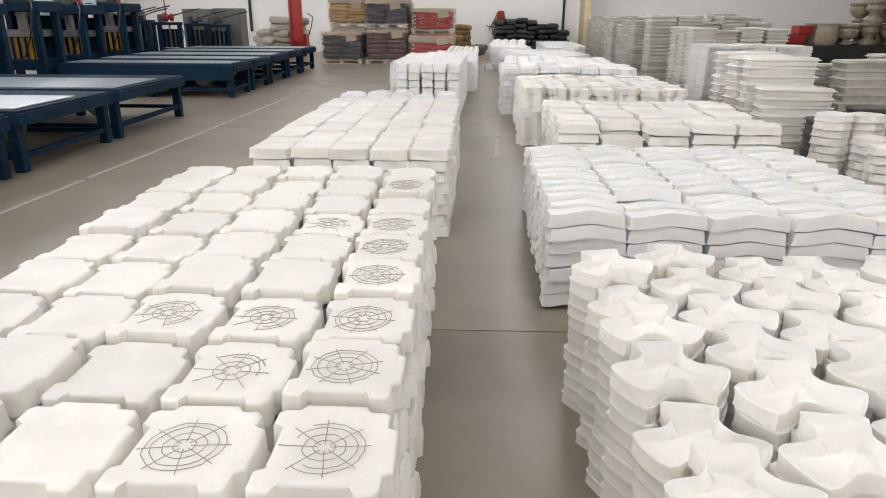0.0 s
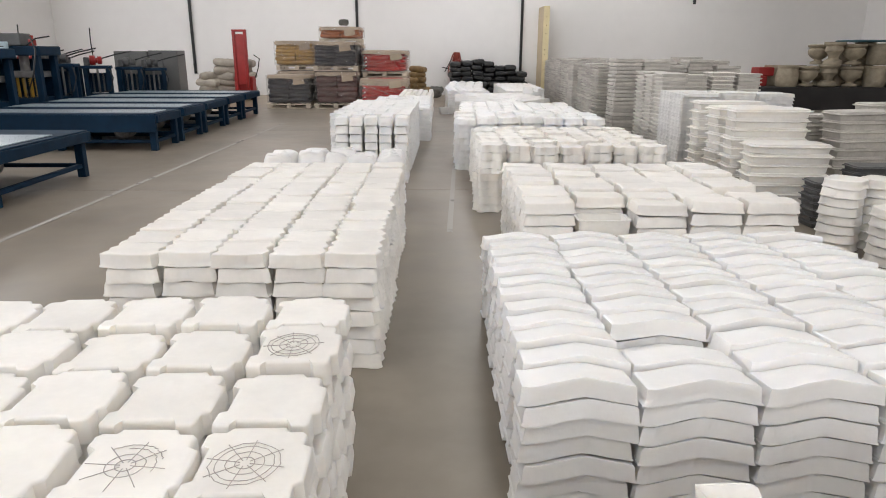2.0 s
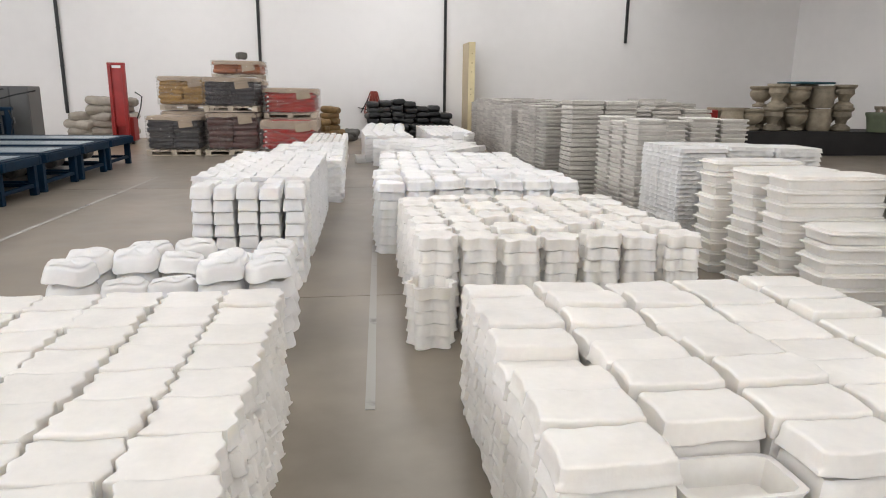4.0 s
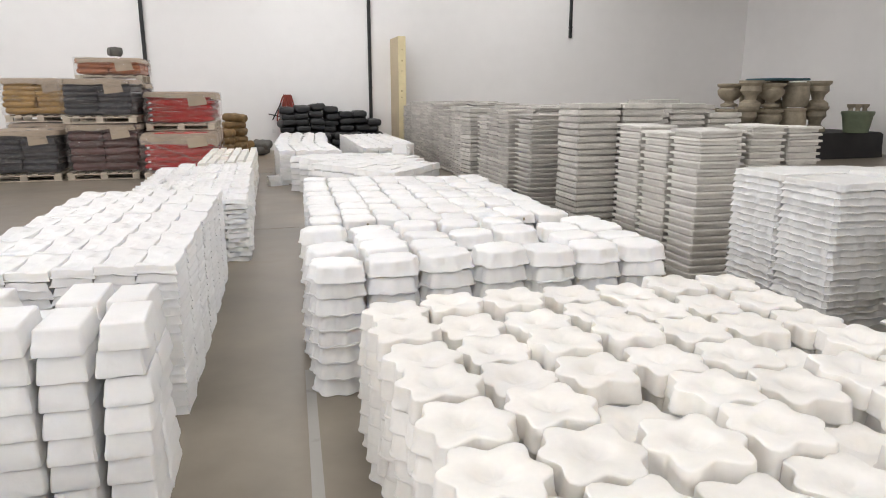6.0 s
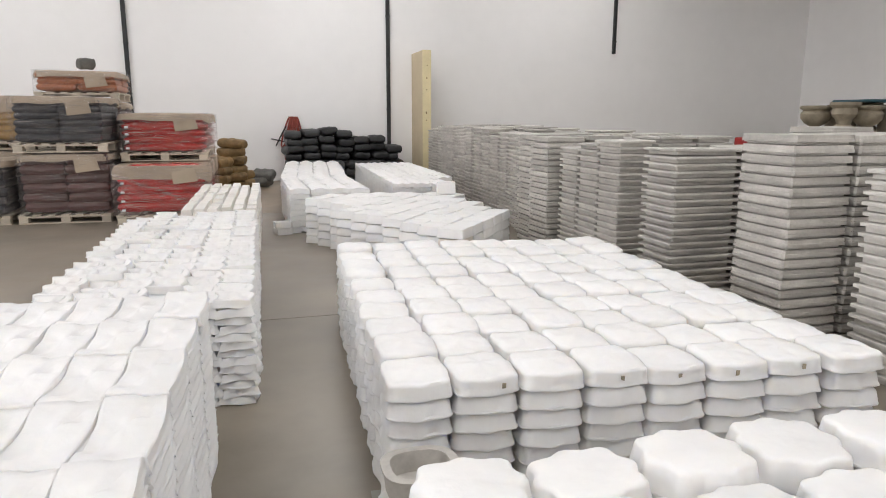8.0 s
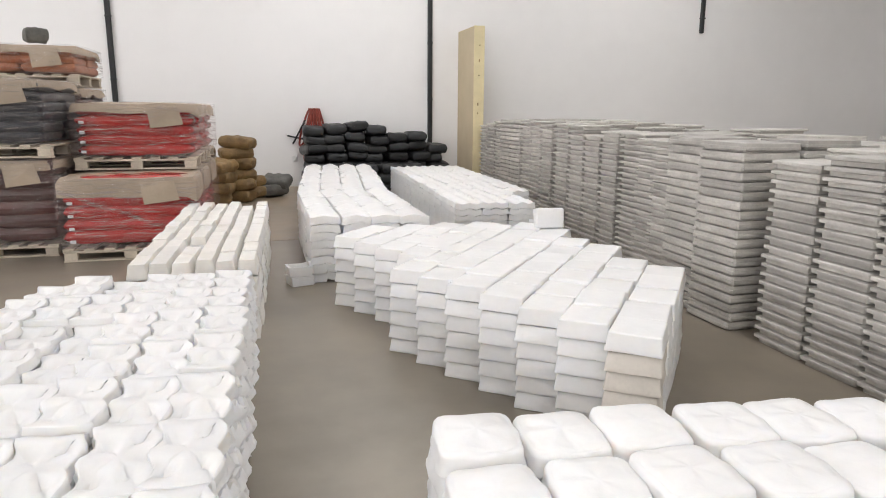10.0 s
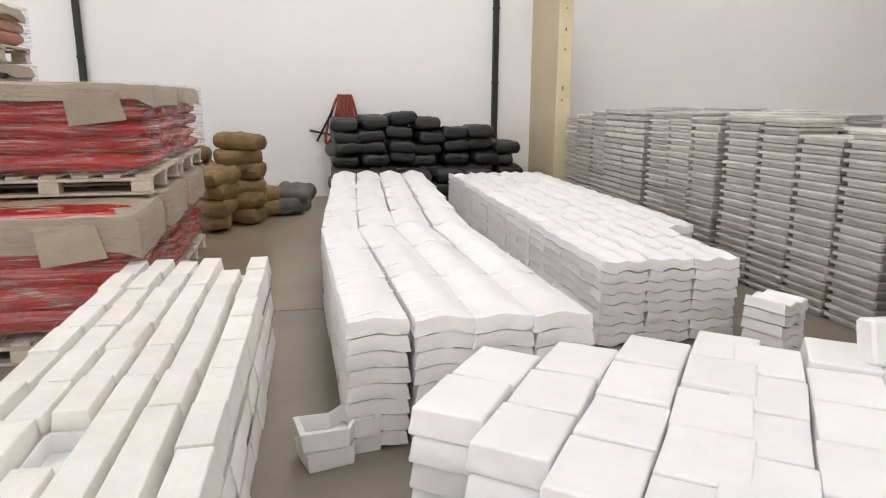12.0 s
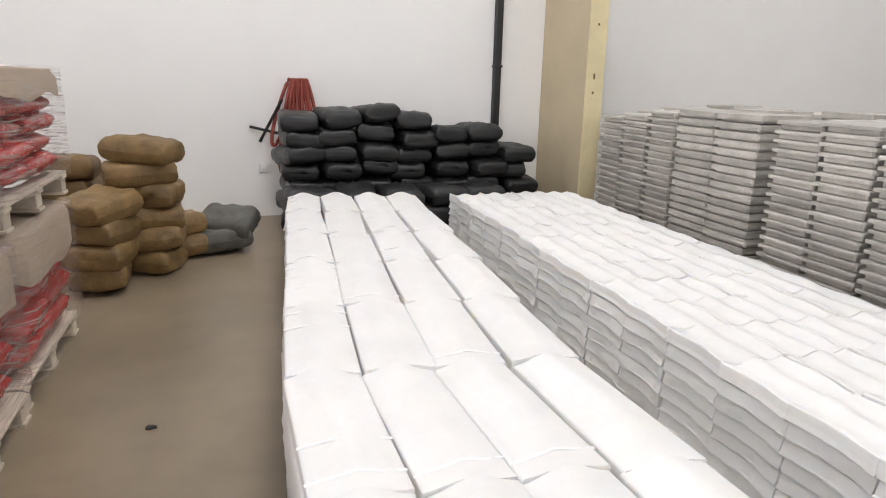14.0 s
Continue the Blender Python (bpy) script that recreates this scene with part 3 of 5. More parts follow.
def l4_steps(x, y):
    """Two flat terraces with a sharp ramp between them, out of step across the middle."""
    ramp = 3.2 * math.sin(2 * math.pi * y / 0.383 + 1.1 * math.tanh(40 * x))
    return 0.004 * max(-1.0, min(1.0, ramp))


me_l4 = [solid_mould("mould", wavy_rect(0.174, 0.383, 0.007, 1, 0.0, 1, steps=12, c=0.004), 0.042, M_WHITE, 0.985, 1.05, under=0.93, edge=0.004, dents=((0.05, 0.07, 0.05, 0.016), (-0.05, -0.09, 0.055, 0.018)), seed=s, warp=0.006, along=0.3, form=l4_steps, lip=0.005, ragged=0.005) for s in (10, 11, 12)]
mould_grid((-0.08, 10.22), -2.0, 6, 7, 0.176, 0.384, me_l4, 18, 0.0412, "stack of thin white ribbed moulds with hollowed tops", "thin ribbed moulds", ragged=0.0, jitter=0.003, spin=0.5, lean=0.004, uneven=0.008, tilt=0.4)
me_l5 = [solid_mould("mould", wavy_rect(0.186, 0.40, 0.014, 2, 0.006, 1, steps=11, c=0.006), 0.047, M_WHITE, 0.98, 1.04, under=0.92, edge=0.005, dents=((0.045, 0.10, 0.045, 0.030), (-0.045, 0.09, 0.04, 0.024), (0.04, -0.09, 0.045, 0.028), (-0.045, -0.11, 0.04, 0.026)), seed=s, warp=0.007, along=0.4, form=lambda x, y: 0.006 * math.sin(31 * y + 9 * x), lip=0.005, ragged=0.005) for s in (12, 13, 17)]
mould_grid((0.205, 13.33), -0.6, 6, 9, 0.19, 0.402, me_l5, 13, 0.0443, "stack of thin white plastic moulds with dimpled tops", "dimpled moulds", ragged=0.18, jitter=0.008, spin=1.6, tilt=2.0, lean=0.008, swap=True)
me_l6 = [solid_mould("mould", rect(0.132, 0.284, 0.003), 0.107, M_CREAM, 0.77, 1.02, edge=0.005, seed=s, along=0.03, warp=0.004) for s in (14, 15)]
open_l6 = open_mould("mould", squared(0.128, 0.27, 10), 0.07, M_WHITE, wall=0.01)
L6 = mould_grid((0.27, 17.36), -1.6, 6, 10, 0.136, 0.285, me_l6, 5, 0.109, "stack of cream trapezoid kerb moulds in a tight row", "trapezoid moulds", ragged=0.02, spin=0.5, jitter=0.003, flip=0.107, skip={(3, 2)}, uneven=0.015)
mould_stack(-0.186, 18.085, -1.6, me_l6[0], 5, 0.105, "stack of cream trapezoid moulds topped by an open empty one", "trapezoid moulds", tops=open_l6)

# ---------------------------------------------------------------- moulds right of the aisle
me_r0 = [dish_mould("mould", trilobe(r), 0.05, M_CREAM, seed=int(1000 * r)) for r in (0.152, 0.155, 0.153)]
for c in range(6):
    for r in range(6):
        n = 12 - (RND.random() < 0.25) - (RND.random() < 0.1)
        mould_stack(0.56 + 0.264 * c + RND.uniform(-0.012, 0.012), 1.10 + 0.249 * r + 0.124 * (c % 2) + RND.uniform(-0.012, 0.012), RND.uniform(-5, 5), me_r0[(c + 2 * r) % 3], n, 0.0475,
                    "stack of thin cream three-lobed plastic moulds", "lobed moulds", full=(c == 0 or r == 0), spin=5, lean=0.007)
mould_stack(0.54, 0.93, 20, me_r0[0], 9, 0.0475, "low stack of cream three-lobed plastic moulds", "lobed moulds")
me_r1 = [solid_mould("mould", chevron(0.377, 0.158, 0.032), 0.07, M_WHITE, 0.97, 1.03, dome=0.0, edge=0.006, form=lambda x, y: 0.020 * chevron_swing(x / 0.375) - 0.14 * y, seed=s, warp=0.006, along=0.6, ragged=0.004) for s in (20, 21, 22)]
mould_grid((0.42, 3.2), -1.2, 5, 12, 0.392, 0.161, me_r1, 7, 0.0715, "stack of bright white chevron paver moulds", "chevron moulds", side="left", ragged=0.03, uneven=0.016, tilt=1.3, lean=0.012)
me_r2 = [solid_mould("mould", wavy_rect(0.328, 0.205, 0.005, 1, 0.004, 2), 0.074, M_CREAM, 0.965, 1.035, dome=0.002, edge=0.010, seed=s, warp=0.008, lip=0.010, ragged=0.006) for s in (22, 23)]
mould_grid((0.74, 5.42), -1.5, 5, 8, 0.355, 0.207, me_r2, 8, 0.0765, "stack of cream rectangular box moulds", "box moulds", side="left", ragged=0.07, skip={(1, 0)}, tilt=2.0, uneven=0.03, spin=2.5)
tray = open_mould("mould", squared(0.33, 0.2, 9), 0.1, M_CREAM)
trayb = solid_mould("mould", squared(0.325, 0.2, 9), 0.1, M_BEIGE, 0.95, 1.03)
mould_stack(1.265, 5.49, 0, trayb, 5, 0.1, "stack of beige box moulds with an open white tray on top", "box moulds", tops=tray)


def flower(w, d):
    return squared(w, d, 4.0, lambda t: 0.99 + 0.15 * math.cos(6 * t + 0.4), n=48)


me_r3 = [solid_mould("mould", flower(0.262, 0.255), 0.077, M_CREAM, 0.955, 1.03, dome=0.003, edge=0.006, dents=((0.0, 0.0, 0.075, 0.034),), seed=s) for s in (24, 25)]
mould_grid((0.66, 7.98), -1.0, 7, 7, 0.272, 0.262, me_r3, 8, 0.0778, "stack of cream wavy-edged hexagonal moulds with a hollow top", "wavy hexagon moulds", side="left", ragged=0.02, stagger=0.12, spin=3, uneven=0.03, tilt=1.5, lean=0.012)
low = open_mould("mould", flower(0.27, 0.25), 0.075, M_CREAM)
mould_stack(0.74, 7.88, 4, me_r3[0], 5, 0.0778, "low stack of cream wavy moulds with an open one on top", "wavy hexagon moulds", tops=low)
me_r4 = [solid_mould("mould", squared(0.285, 0.262, 2.7, lambda t: 0.98 + 0.07 * math.cos(8 * t), n=48), 0.085, M_WHITE, 0.93, 1.045, edge=0.014, dome=0.005, dents=((0.05, 0.0, 0.06, 0.004),), seed=s) for s in (26, 27)]
mould_grid((0.52, 10.24), -1.0, 7, 4, 0.288, 0.25, me_r4, 8, 0.087, "stack of white scalloped round moulds", "scalloped moulds", side="left", ragged=0.08, spin=8, uneven=0.03, tilt=3, lean=0.014)
me_r5 = [solid_mould("mould", squared(0.254, 0.278, 4.6, lambda t: 1 + 0.022 * math.cos(8 * t + 0.6), n=48), 0.072, M_WHITE, 0.975, 1.03, under=0.945, edge=0.016, dome=0.008, ragged=0.005, seed=s, warp=0.008, form=lambda x, y: 0.002 * math.cos(6 * math.atan2(y, x)) * min(1.0, math.hypot(x, y) / 0.1)) for s in (28, 29)]
R5 = mould_grid((0.66, 12.02), -3.0, 8, 10, 0.252, 0.275, me_r5, 8, 0.0735, "stack of white cup-shaped moulds with rounded corners", "cup moulds", side="left", ragged=0.0, step=-0.02, uneven=0.02, tilt=1.4, spin=4)
ring = open_mould("mould", squared(0.25, 0.22, 3), 0.09, M_SLAB, wall=0.02, flare=1.1)
mould_stack(0.74, 11.86, 0, me_r4[0], 4, 0.087, "low stack of white moulds topped by an open dirty mould", "cup moulds", tops=ring)

# stained scraps of label left on the cups
scrap = mesh_of("label_scrap", *box(-0.008, 0.008, -0.0015, 0.0015, -0.011, 0.011, 0.001), M_CONCRETE, 20)
for key, (base, made) in R5.items():
    if RND.random() < (0.6 if key[1] == 0 else 0.12):
        link("label_scrap", scrap, made[-1], pose(RND.uniform(-0.05, 0.05), -0.139, 0.036, 4, 0, RND.uniform(-3, 3)), "torn stained label scrap")

for key, off in (((1, 0), 0.03), ((2, 1), -0.05), ((0, 2), 0.06), ((3, 0), 0.02)):
    link("label_scrap", scrap, L1[key][1][-1], pose(off, 0.150, 0.03, -2, 0, 180), "torn stained label scrap")

# slanting pile of wedge-sided box moulds
me_r6 = [solid_mould("mould", rect(0.246, 0.302, 0.005), 0.088, M_WHITE, 0.945, 1.015, seed=s, lip=0.012, ragged=0.003) for s in (30, 31)]
me_r6b = solid_mould("mould", rect(0.246, 0.302, 0.005), 0.088, M_AGED, 0.945, 1.015, lip=0.012)
u6, v6, e6 = Vector((0.79, -0.61)), Vector((0.61, 0.79)), Vector((0.447, -0.894))
for start, cols, rows in ((Vector((1.07, 16.92)), 7, 7), (Vector((0.83, 18.05)), 4, 5)):
    for c in range(cols):
        for r in range(rows):
            p = start + e6 * c * 0.270 + u6 * 0.118 + v6 * (r + 0.5) * 0.302
            if p.x > 2.72 or p.y > 18.38 or p.x - 2.1 > 0.77 * (p.y - 15.47) + 0.1:
                continue
            n = 6 if RND.random() > 0.04 else 5
            mould_stack(p.x, p.y, -37.7, me_r6b if cols == 7 and c == 6 and r < 1 else RND.choice(me_r6), n, 0.0915, "stack of white box moulds with sloping sides", "slope sided moulds",
                        full=(r == 0 or c in (0, cols - 1)), spin=1.5, uneven=0.014, tilt=1.2, tops=RND.choice(me_r6))
upright = simple("mould", moved(box(-0.12, 0.12, -0.05, 0.05, 0, 0.17, 0.012), pose(2.62, 18.05, 0.54, -14, 0, -8)), M_WHITE)
tagged(upright, "single white mould standing on edge on the pile", "mould")

# two long blocks of bundled strips
me_r7w = [solid_mould("mould", strip(0.264, 0.712, 14), 0.071, M_WHITE, 0.985, 1.025, under=0.955, edge=0.008, dome=0.002, arch=0.024, seed=s, warp=0.006, along=0.03, ragged=0.005, form=lambda x, y: 0.006 * math.sin(5 * y + 20 * x)) for s in (34, 35, 39)]
R7 = mould_grid((0.475, 18.82), -4.8, 4, 8, 0.272, 0.71, me_r7w, 8, 0.0715, "bundle of long white moulds tied with string", "bundled strip moulds", side="left", jitter=0.003, wobble=0.010, uneven=0.004, tilt=0.2, bend=0.10)
me_r8 = [solid_mould("mould", wavy_rect(0.292, 0.351, 0.010, 1, 0.0, 1, steps=14, c=0.003), 0.064, M_WHITE, 0.99, 1.03, under=0.95, edge=0.005, dome=0.0, arch=0.018, waves=2.0, warp=0.010, seed=s, along=0.1, ragged=0.006) for s in (36, 37)]
mould_grid((2.27, 19.72), -1.8, 4, 14, 0.30, 0.352, me_r8, 8, 0.0645, "stack of white wavy-edged plastic moulds in a long row", "long wavy moulds", side="left", jitter=0.005, uneven=0.010, tilt=0.6, spin=0.8, skip={(3, 0), (3, 1), (3, 2)})
me_r8s = solid_mould("mould", strip(0.22, 0.24), 0.064, M_WHITE, 0.98, 1.012, arch=0.018, waves=2.0, warp=0.007, seed=38)
string = mesh_of("string", *moved(tube([(0.5 * w * 0.265, 0.0015 * ((k * 5) % 3 - 1), 0.0725 + 0.02 * (1 + math.cos(math.pi * w)) / 2) for k, w in enumerate([-1, -0.75, -0.5, -0.25, 0, 0.25, 0.5, 0.75, 1])], 0.003, 6), Matrix.Diagonal((1, 2.4, 1, 1))), M_STRING, 60)
for key, (base, made) in R7.items():
    for off in (-0.27, -0.1, 0.09, 0.26):
        if RND.random() < (0.55 if key[0] == 0 else 0.22 if key[0] < 3 else 0.05):
            link("string", string, made[-1], pose(0, off, 0, 0, 0, RND.uniform(-4, 4)), "thin white tying string")

ell = [(-0.17, -0.10), (0.02, -0.12), (0.06, -0.06), (0.17, -0.08), (0.18, 0.05), (0.06, 0.11), (-0.02, 0.05), (-0.16, 0.07)]
two = open_mould("mould", ell, 0.085, M_WHITE, wall=0.02, flare=1.04)
mould_stack(0.64, 18.80, 15, two, 2, 0.086, "two open angular white moulds lying on the floor", "loose moulds", spin=8)
mould_stack(3.10, 19.28, 20, me_r8s, 6, 0.066, "small stack of leftover white wavy moulds", "loose moulds", spin=6)

# ---------------------------------------------------------------- slab moulds along the right
def slab_mesh(w, d, h, mat, name="mould", plain=False):
    """Flat tray mould: a recessed body under a thin proud lip."""
    if plain:
        prof = ((0.90, 0.0), (0.90, h * 0.20), (1.0, h * 0.25), (1.0, h * 0.55), (0.985, h * 0.58), (0.985, h * 0.92), (0.97, h * 0.96))
    else:
        prof = ((0.88, 0.0), (0.88, h * 0.46), (1.0, h * 0.54), (1.0, h * 0.82), (0.985, h * 0.88), (0.90, h * 0.94))
    rim = [scale_ring(rect(w, d, 0.012, 2), q, z) for q, z in prof]
    v, f = loft(rim, True, True)
    return mesh_of(name, v, f, mat, 20)


slab = slab_mesh(0.40, 0.41, 0.060, M_SLAB)
slab2 = slab_mesh(0.47, 0.47, 0.064, M_SLAB, plain=True)
slab_pale = slab_mesh(0.40, 0.41, 0.060, M_SLABPALE)
slab3 = slab_mesh(0.62, 0.45, 0.056, M_SLAB)
LAB_S = "tall stack of grey-white used slab moulds"


def slab_row(x_left, y_near, cols, rows, me, layers, vary=1, shear=0.0, label=LAB_S, deep=0):
    """Stacks in rows along y, their faces beside the pile at x_left."""
    w, d = (0.41, 0.425) if me in (slab, slab_pale) else (0.48, 0.49) if me is slab2 else (0.63, 0.47)
    pitch = 0.061 if me in (slab, slab_pale) else 0.065 if me is slab2 else 0.057
    for r in range(rows):
        for c in range(cols):
            n = layers + RND.randint(-vary, vary)
            mould_stack(x_left + w / 2 + c * (w + 0.02) + shear * r + RND.uniform(-0.015, 0.015), y_near + d / 2 + r * d + RND.uniform(-0.012, 0.012), RND.uniform(-1.5, 1.5), me, n, pitch,
                        label, "slab moulds", full=(c == 0 or (r == 0 and c < 3)), spin=0.8, lean=0.006)


slab_row(3.68, 11.62, 1, 3, slab_pale, 20, 0)
slab_row(4.30, 12.30, 3, 1, slab_pale, 20, 0)
slab_row(4.28, 11.80, 1, 1, slab2, 6, 0)
slab_row(3.39, 13.13, 2, 1, slab2, 22, 0)
slab_row(3.33, 14.25, 2, 1, slab3, 23, 0)
slab_row(4.45, 13.9, 3, 2, slab2, 21, 1)
slab_row(3.46, 15.3, 3, 3, slab, 21, 1)
slab_row(3.42, 16.75, 3, 2, slab2, 20, 0, 0.05)
slab_row(3.62, 17.80, 4, 2, slab, 21, 0, 0.10)
slab_row(3.85, 18.75, 3, 1, slab3, 23, 0)
slab_row(4.0, 19.5, 4, 4, slab, 21, 1, 0.0)
slab_row(4.02, 21.3, 4, 3, slab, 22, 0, 0.02)
slab_row(4.12, 22.75, 4, 2, slab2, 20, 1, 0.02)
slab_row(4.2, 23.85, 5, 3, slab, 21, 1, 0.0)

sheet = solid_mould("mould", wavy_rect(0.468, 0.443, 0.008, 3, 0.008, 3, steps=18), 0.042, M_SHEET, 0.985, 1.02, under=0.96, edge=0.003, lip=0.005)
mould_grid((3.40, 9.97), -2, 3, 2, 0.48, 0.455, sheet, 24, 0.0425, "tall stack of thin translucent white sheet moulds", "thin sheet moulds", side="left", jitter=0.004)


def flanged(w, d, h, mat):
    out = squared(w, d, 10, n=32)
    rings = [scale_ring(out, q, h * z) for q, z in ((0.92, 0.0), (0.945, 0.58), (1.03, 0.66), (1.035, 0.76), (0.965, 0.80), (0.95, 0.97), (0.9, 1.0))]
    v, f = loft(rings, True, True)
    return mesh_of("mould", v, f, mat, 40)


fl = flanged(0.80, 0.36, 0.095, M_CREAM)
flg = flanged(0.70, 0.36, 0.095, M_SLAB)
for x, y, n, me in ((3.75, 9.4, 10, fl), (3.75, 8.9, 10, fl), (3.74, 8.42, 10, fl), (3.74, 7.95, 7, fl), (4.75, 9.0, 9, flg), (4.78, 8.45, 10, flg), (5.6, 9.2, 10, flg), (5.7, 8.5, 10, flg)):
    mould_stack(x, y, RND.uniform(-6, 6), me, n, 0.096, "stack of wide flanged plastic moulds with gaps between them", "flanged moulds", spin=3, lean=0.012)
dk = flanged(0.52, 0.30, 0.06, M_DARKP)
for x, y, n in ((3.86, 7.2, 7), (4.5, 7.35, 6), (4.55, 7.75, 8)):
    mould_stack(x, y, RND.uniform(-8, 8), dk, n, 0.061, "low stack of dark grey plastic moulds", "dark moulds", spin=4, lean=0.015)
bucket = solid_mould("mould", squared(0.29, 0.29, 2.6, lambda t: 1 + 0.04 * math.cos(6 * t)), 0.07, M_CREAM, 0.97, 1.04, dome=0.004, ragged=0.005)
for x, y, n in ((3.45, 6.45, 4), (3.78, 6.5, 4), (3.62, 6.05, 3), (3.95, 6.1, 4), (4.15, 6.55, 5), (3.5, 5.6, 3), (3.85, 5.65, 3)):
    mould_stack(x, y, RND.uniform(0, 90), bucket, 2 * n, 0.072, "stack of cream bucket-shaped plastic moulds", "bucket moulds", spin=5)


# ---------------------------------------------------------------- bags, pallets
def bag_mesh(w, d, h, mat, seed, slump=0.15, name="bag", square=0.30):
    """Filled sack: a pillow with pinched ends, creases and a sagging belly."""
    rnd = random.Random(seed)
    n, m = 16, 12
    verts, faces = [], []
    off = Vector((rnd.uniform(0, 50), rnd.uniform(0, 50), 0))
    for side in (1, -1):
        for i in range(n + 1):
            for j in range(m + 1):
                a, b = math.sin(math.pi * (i / n - 0.5)), math.sin(math.pi * (j / m - 0.5))
                puff = max(0.0, (1 - abs(a) ** 5) * (1 - abs(b) ** 7)) ** square
                x = 0.5 * w * a * (1 - 0.06 * (1 - puff))
                y = 0.5 * d * b * (1 - 0.05 * abs(a) ** 3)
                k = noise.noise(Vector((x * 9, y * 9, side * 3)) + off)
                k2 = noise.noise(Vector((x * 22, y * 22, side * 5)) + off)
                fold = noise.noise(Vector((x * 16 + y * 5, y * 30, side * 2)) + off)
                z = 0.5 * h + side * 0.5 * h * puff * (1 + 0.24 * k + 0.16 * k2 + 0.14 * abs(fold)) + slump * h * 0.3 * noise.noise(Vector((a, b, 0)) + off)
                verts.append((x + 0.012 * k2, y + 0.014 * k, z))
    per = (n + 1) * (m + 1)
    for s in range(2):
        for i in range(n):
            for j in range(m):
                q = [s * per + i * (m + 1) + j, s * per + (i + 1) * (m + 1) + j, s * per + (i + 1) * (m + 1) + j + 1, s * per + i * (m + 1) + j + 1]
                faces.append(tuple(q if s == 0 else q[::-1]))
    edge = [i * (m + 1) for i in range(n + 1)] + [n * (m + 1) + j for j in range(1, m + 1)] + [i * (m + 1) + m for i in range(n - 1, -1, -1)] + [j for j in range(m - 1, 0, -1)]
    for a, b in zip(edge, edge[1:] + edge[:1]):
        faces.append((a, a + per, b + per, b))
    low = min(v[2] for v in verts)
    verts = [(x, y, z - low) for x, y, z in verts]
    return mesh_of(name, verts, faces, mat, 60)


BAGS = {}


def bag_of(mat, w, d, h, k):
    key = (mat.name, w, d, h, k)
    if key not in BAGS:
        BAGS[key] = bag_mesh(w, d, h, mat, hash_of(key), square=0.5 if w > 1 else 0.30)
    return BAGS[key]


def hash_of(key):
    return sum(ord(c) * (i + 3) for i, c in enumerate(str(key))) % 9973


def pallet(x, y, w, d, z0=0.0, turn=0.0):
    """Wooden pallet: top boards, three bearers' blocks and bottom boards."""
    p = new("pallet")
    p.matrix_basis = pose(x, y, z0, 0, 0, turn)
    tagged(p, "pale rough wooden pallet under bagged goods", "pallet", "pallets")
    for k in range(7):
        c = -w / 2 + 0.05 + k * (w - 0.1) / 6
        simple("board", box(c - 0.05, c + 0.05, -d / 2, d / 2, 0.112, 0.132, 0.003), M_PALLET, p)
    for yy in (-d / 2 + 0.05, 0, d / 2 - 0.05):
        simple("bearer", box(-w / 2, w / 2, yy - 0.05, yy + 0.05, 0.09, 0.1115, 0.003), M_PALLET, p)
        simple("bottom_board", box(-w / 2, w / 2, yy - 0.05, yy + 0.05, 0.0, 0.018, 0.003), M_PALLET, p)
        for xx in (-w / 2 + 0.07, 0, w / 2 - 0.07):
            simple("block", box(xx - 0.06, xx + 0.06, yy - 0.05, yy + 0.05, 0.0185, 0.0895, 0.003), M_PALLET, p)
    return p


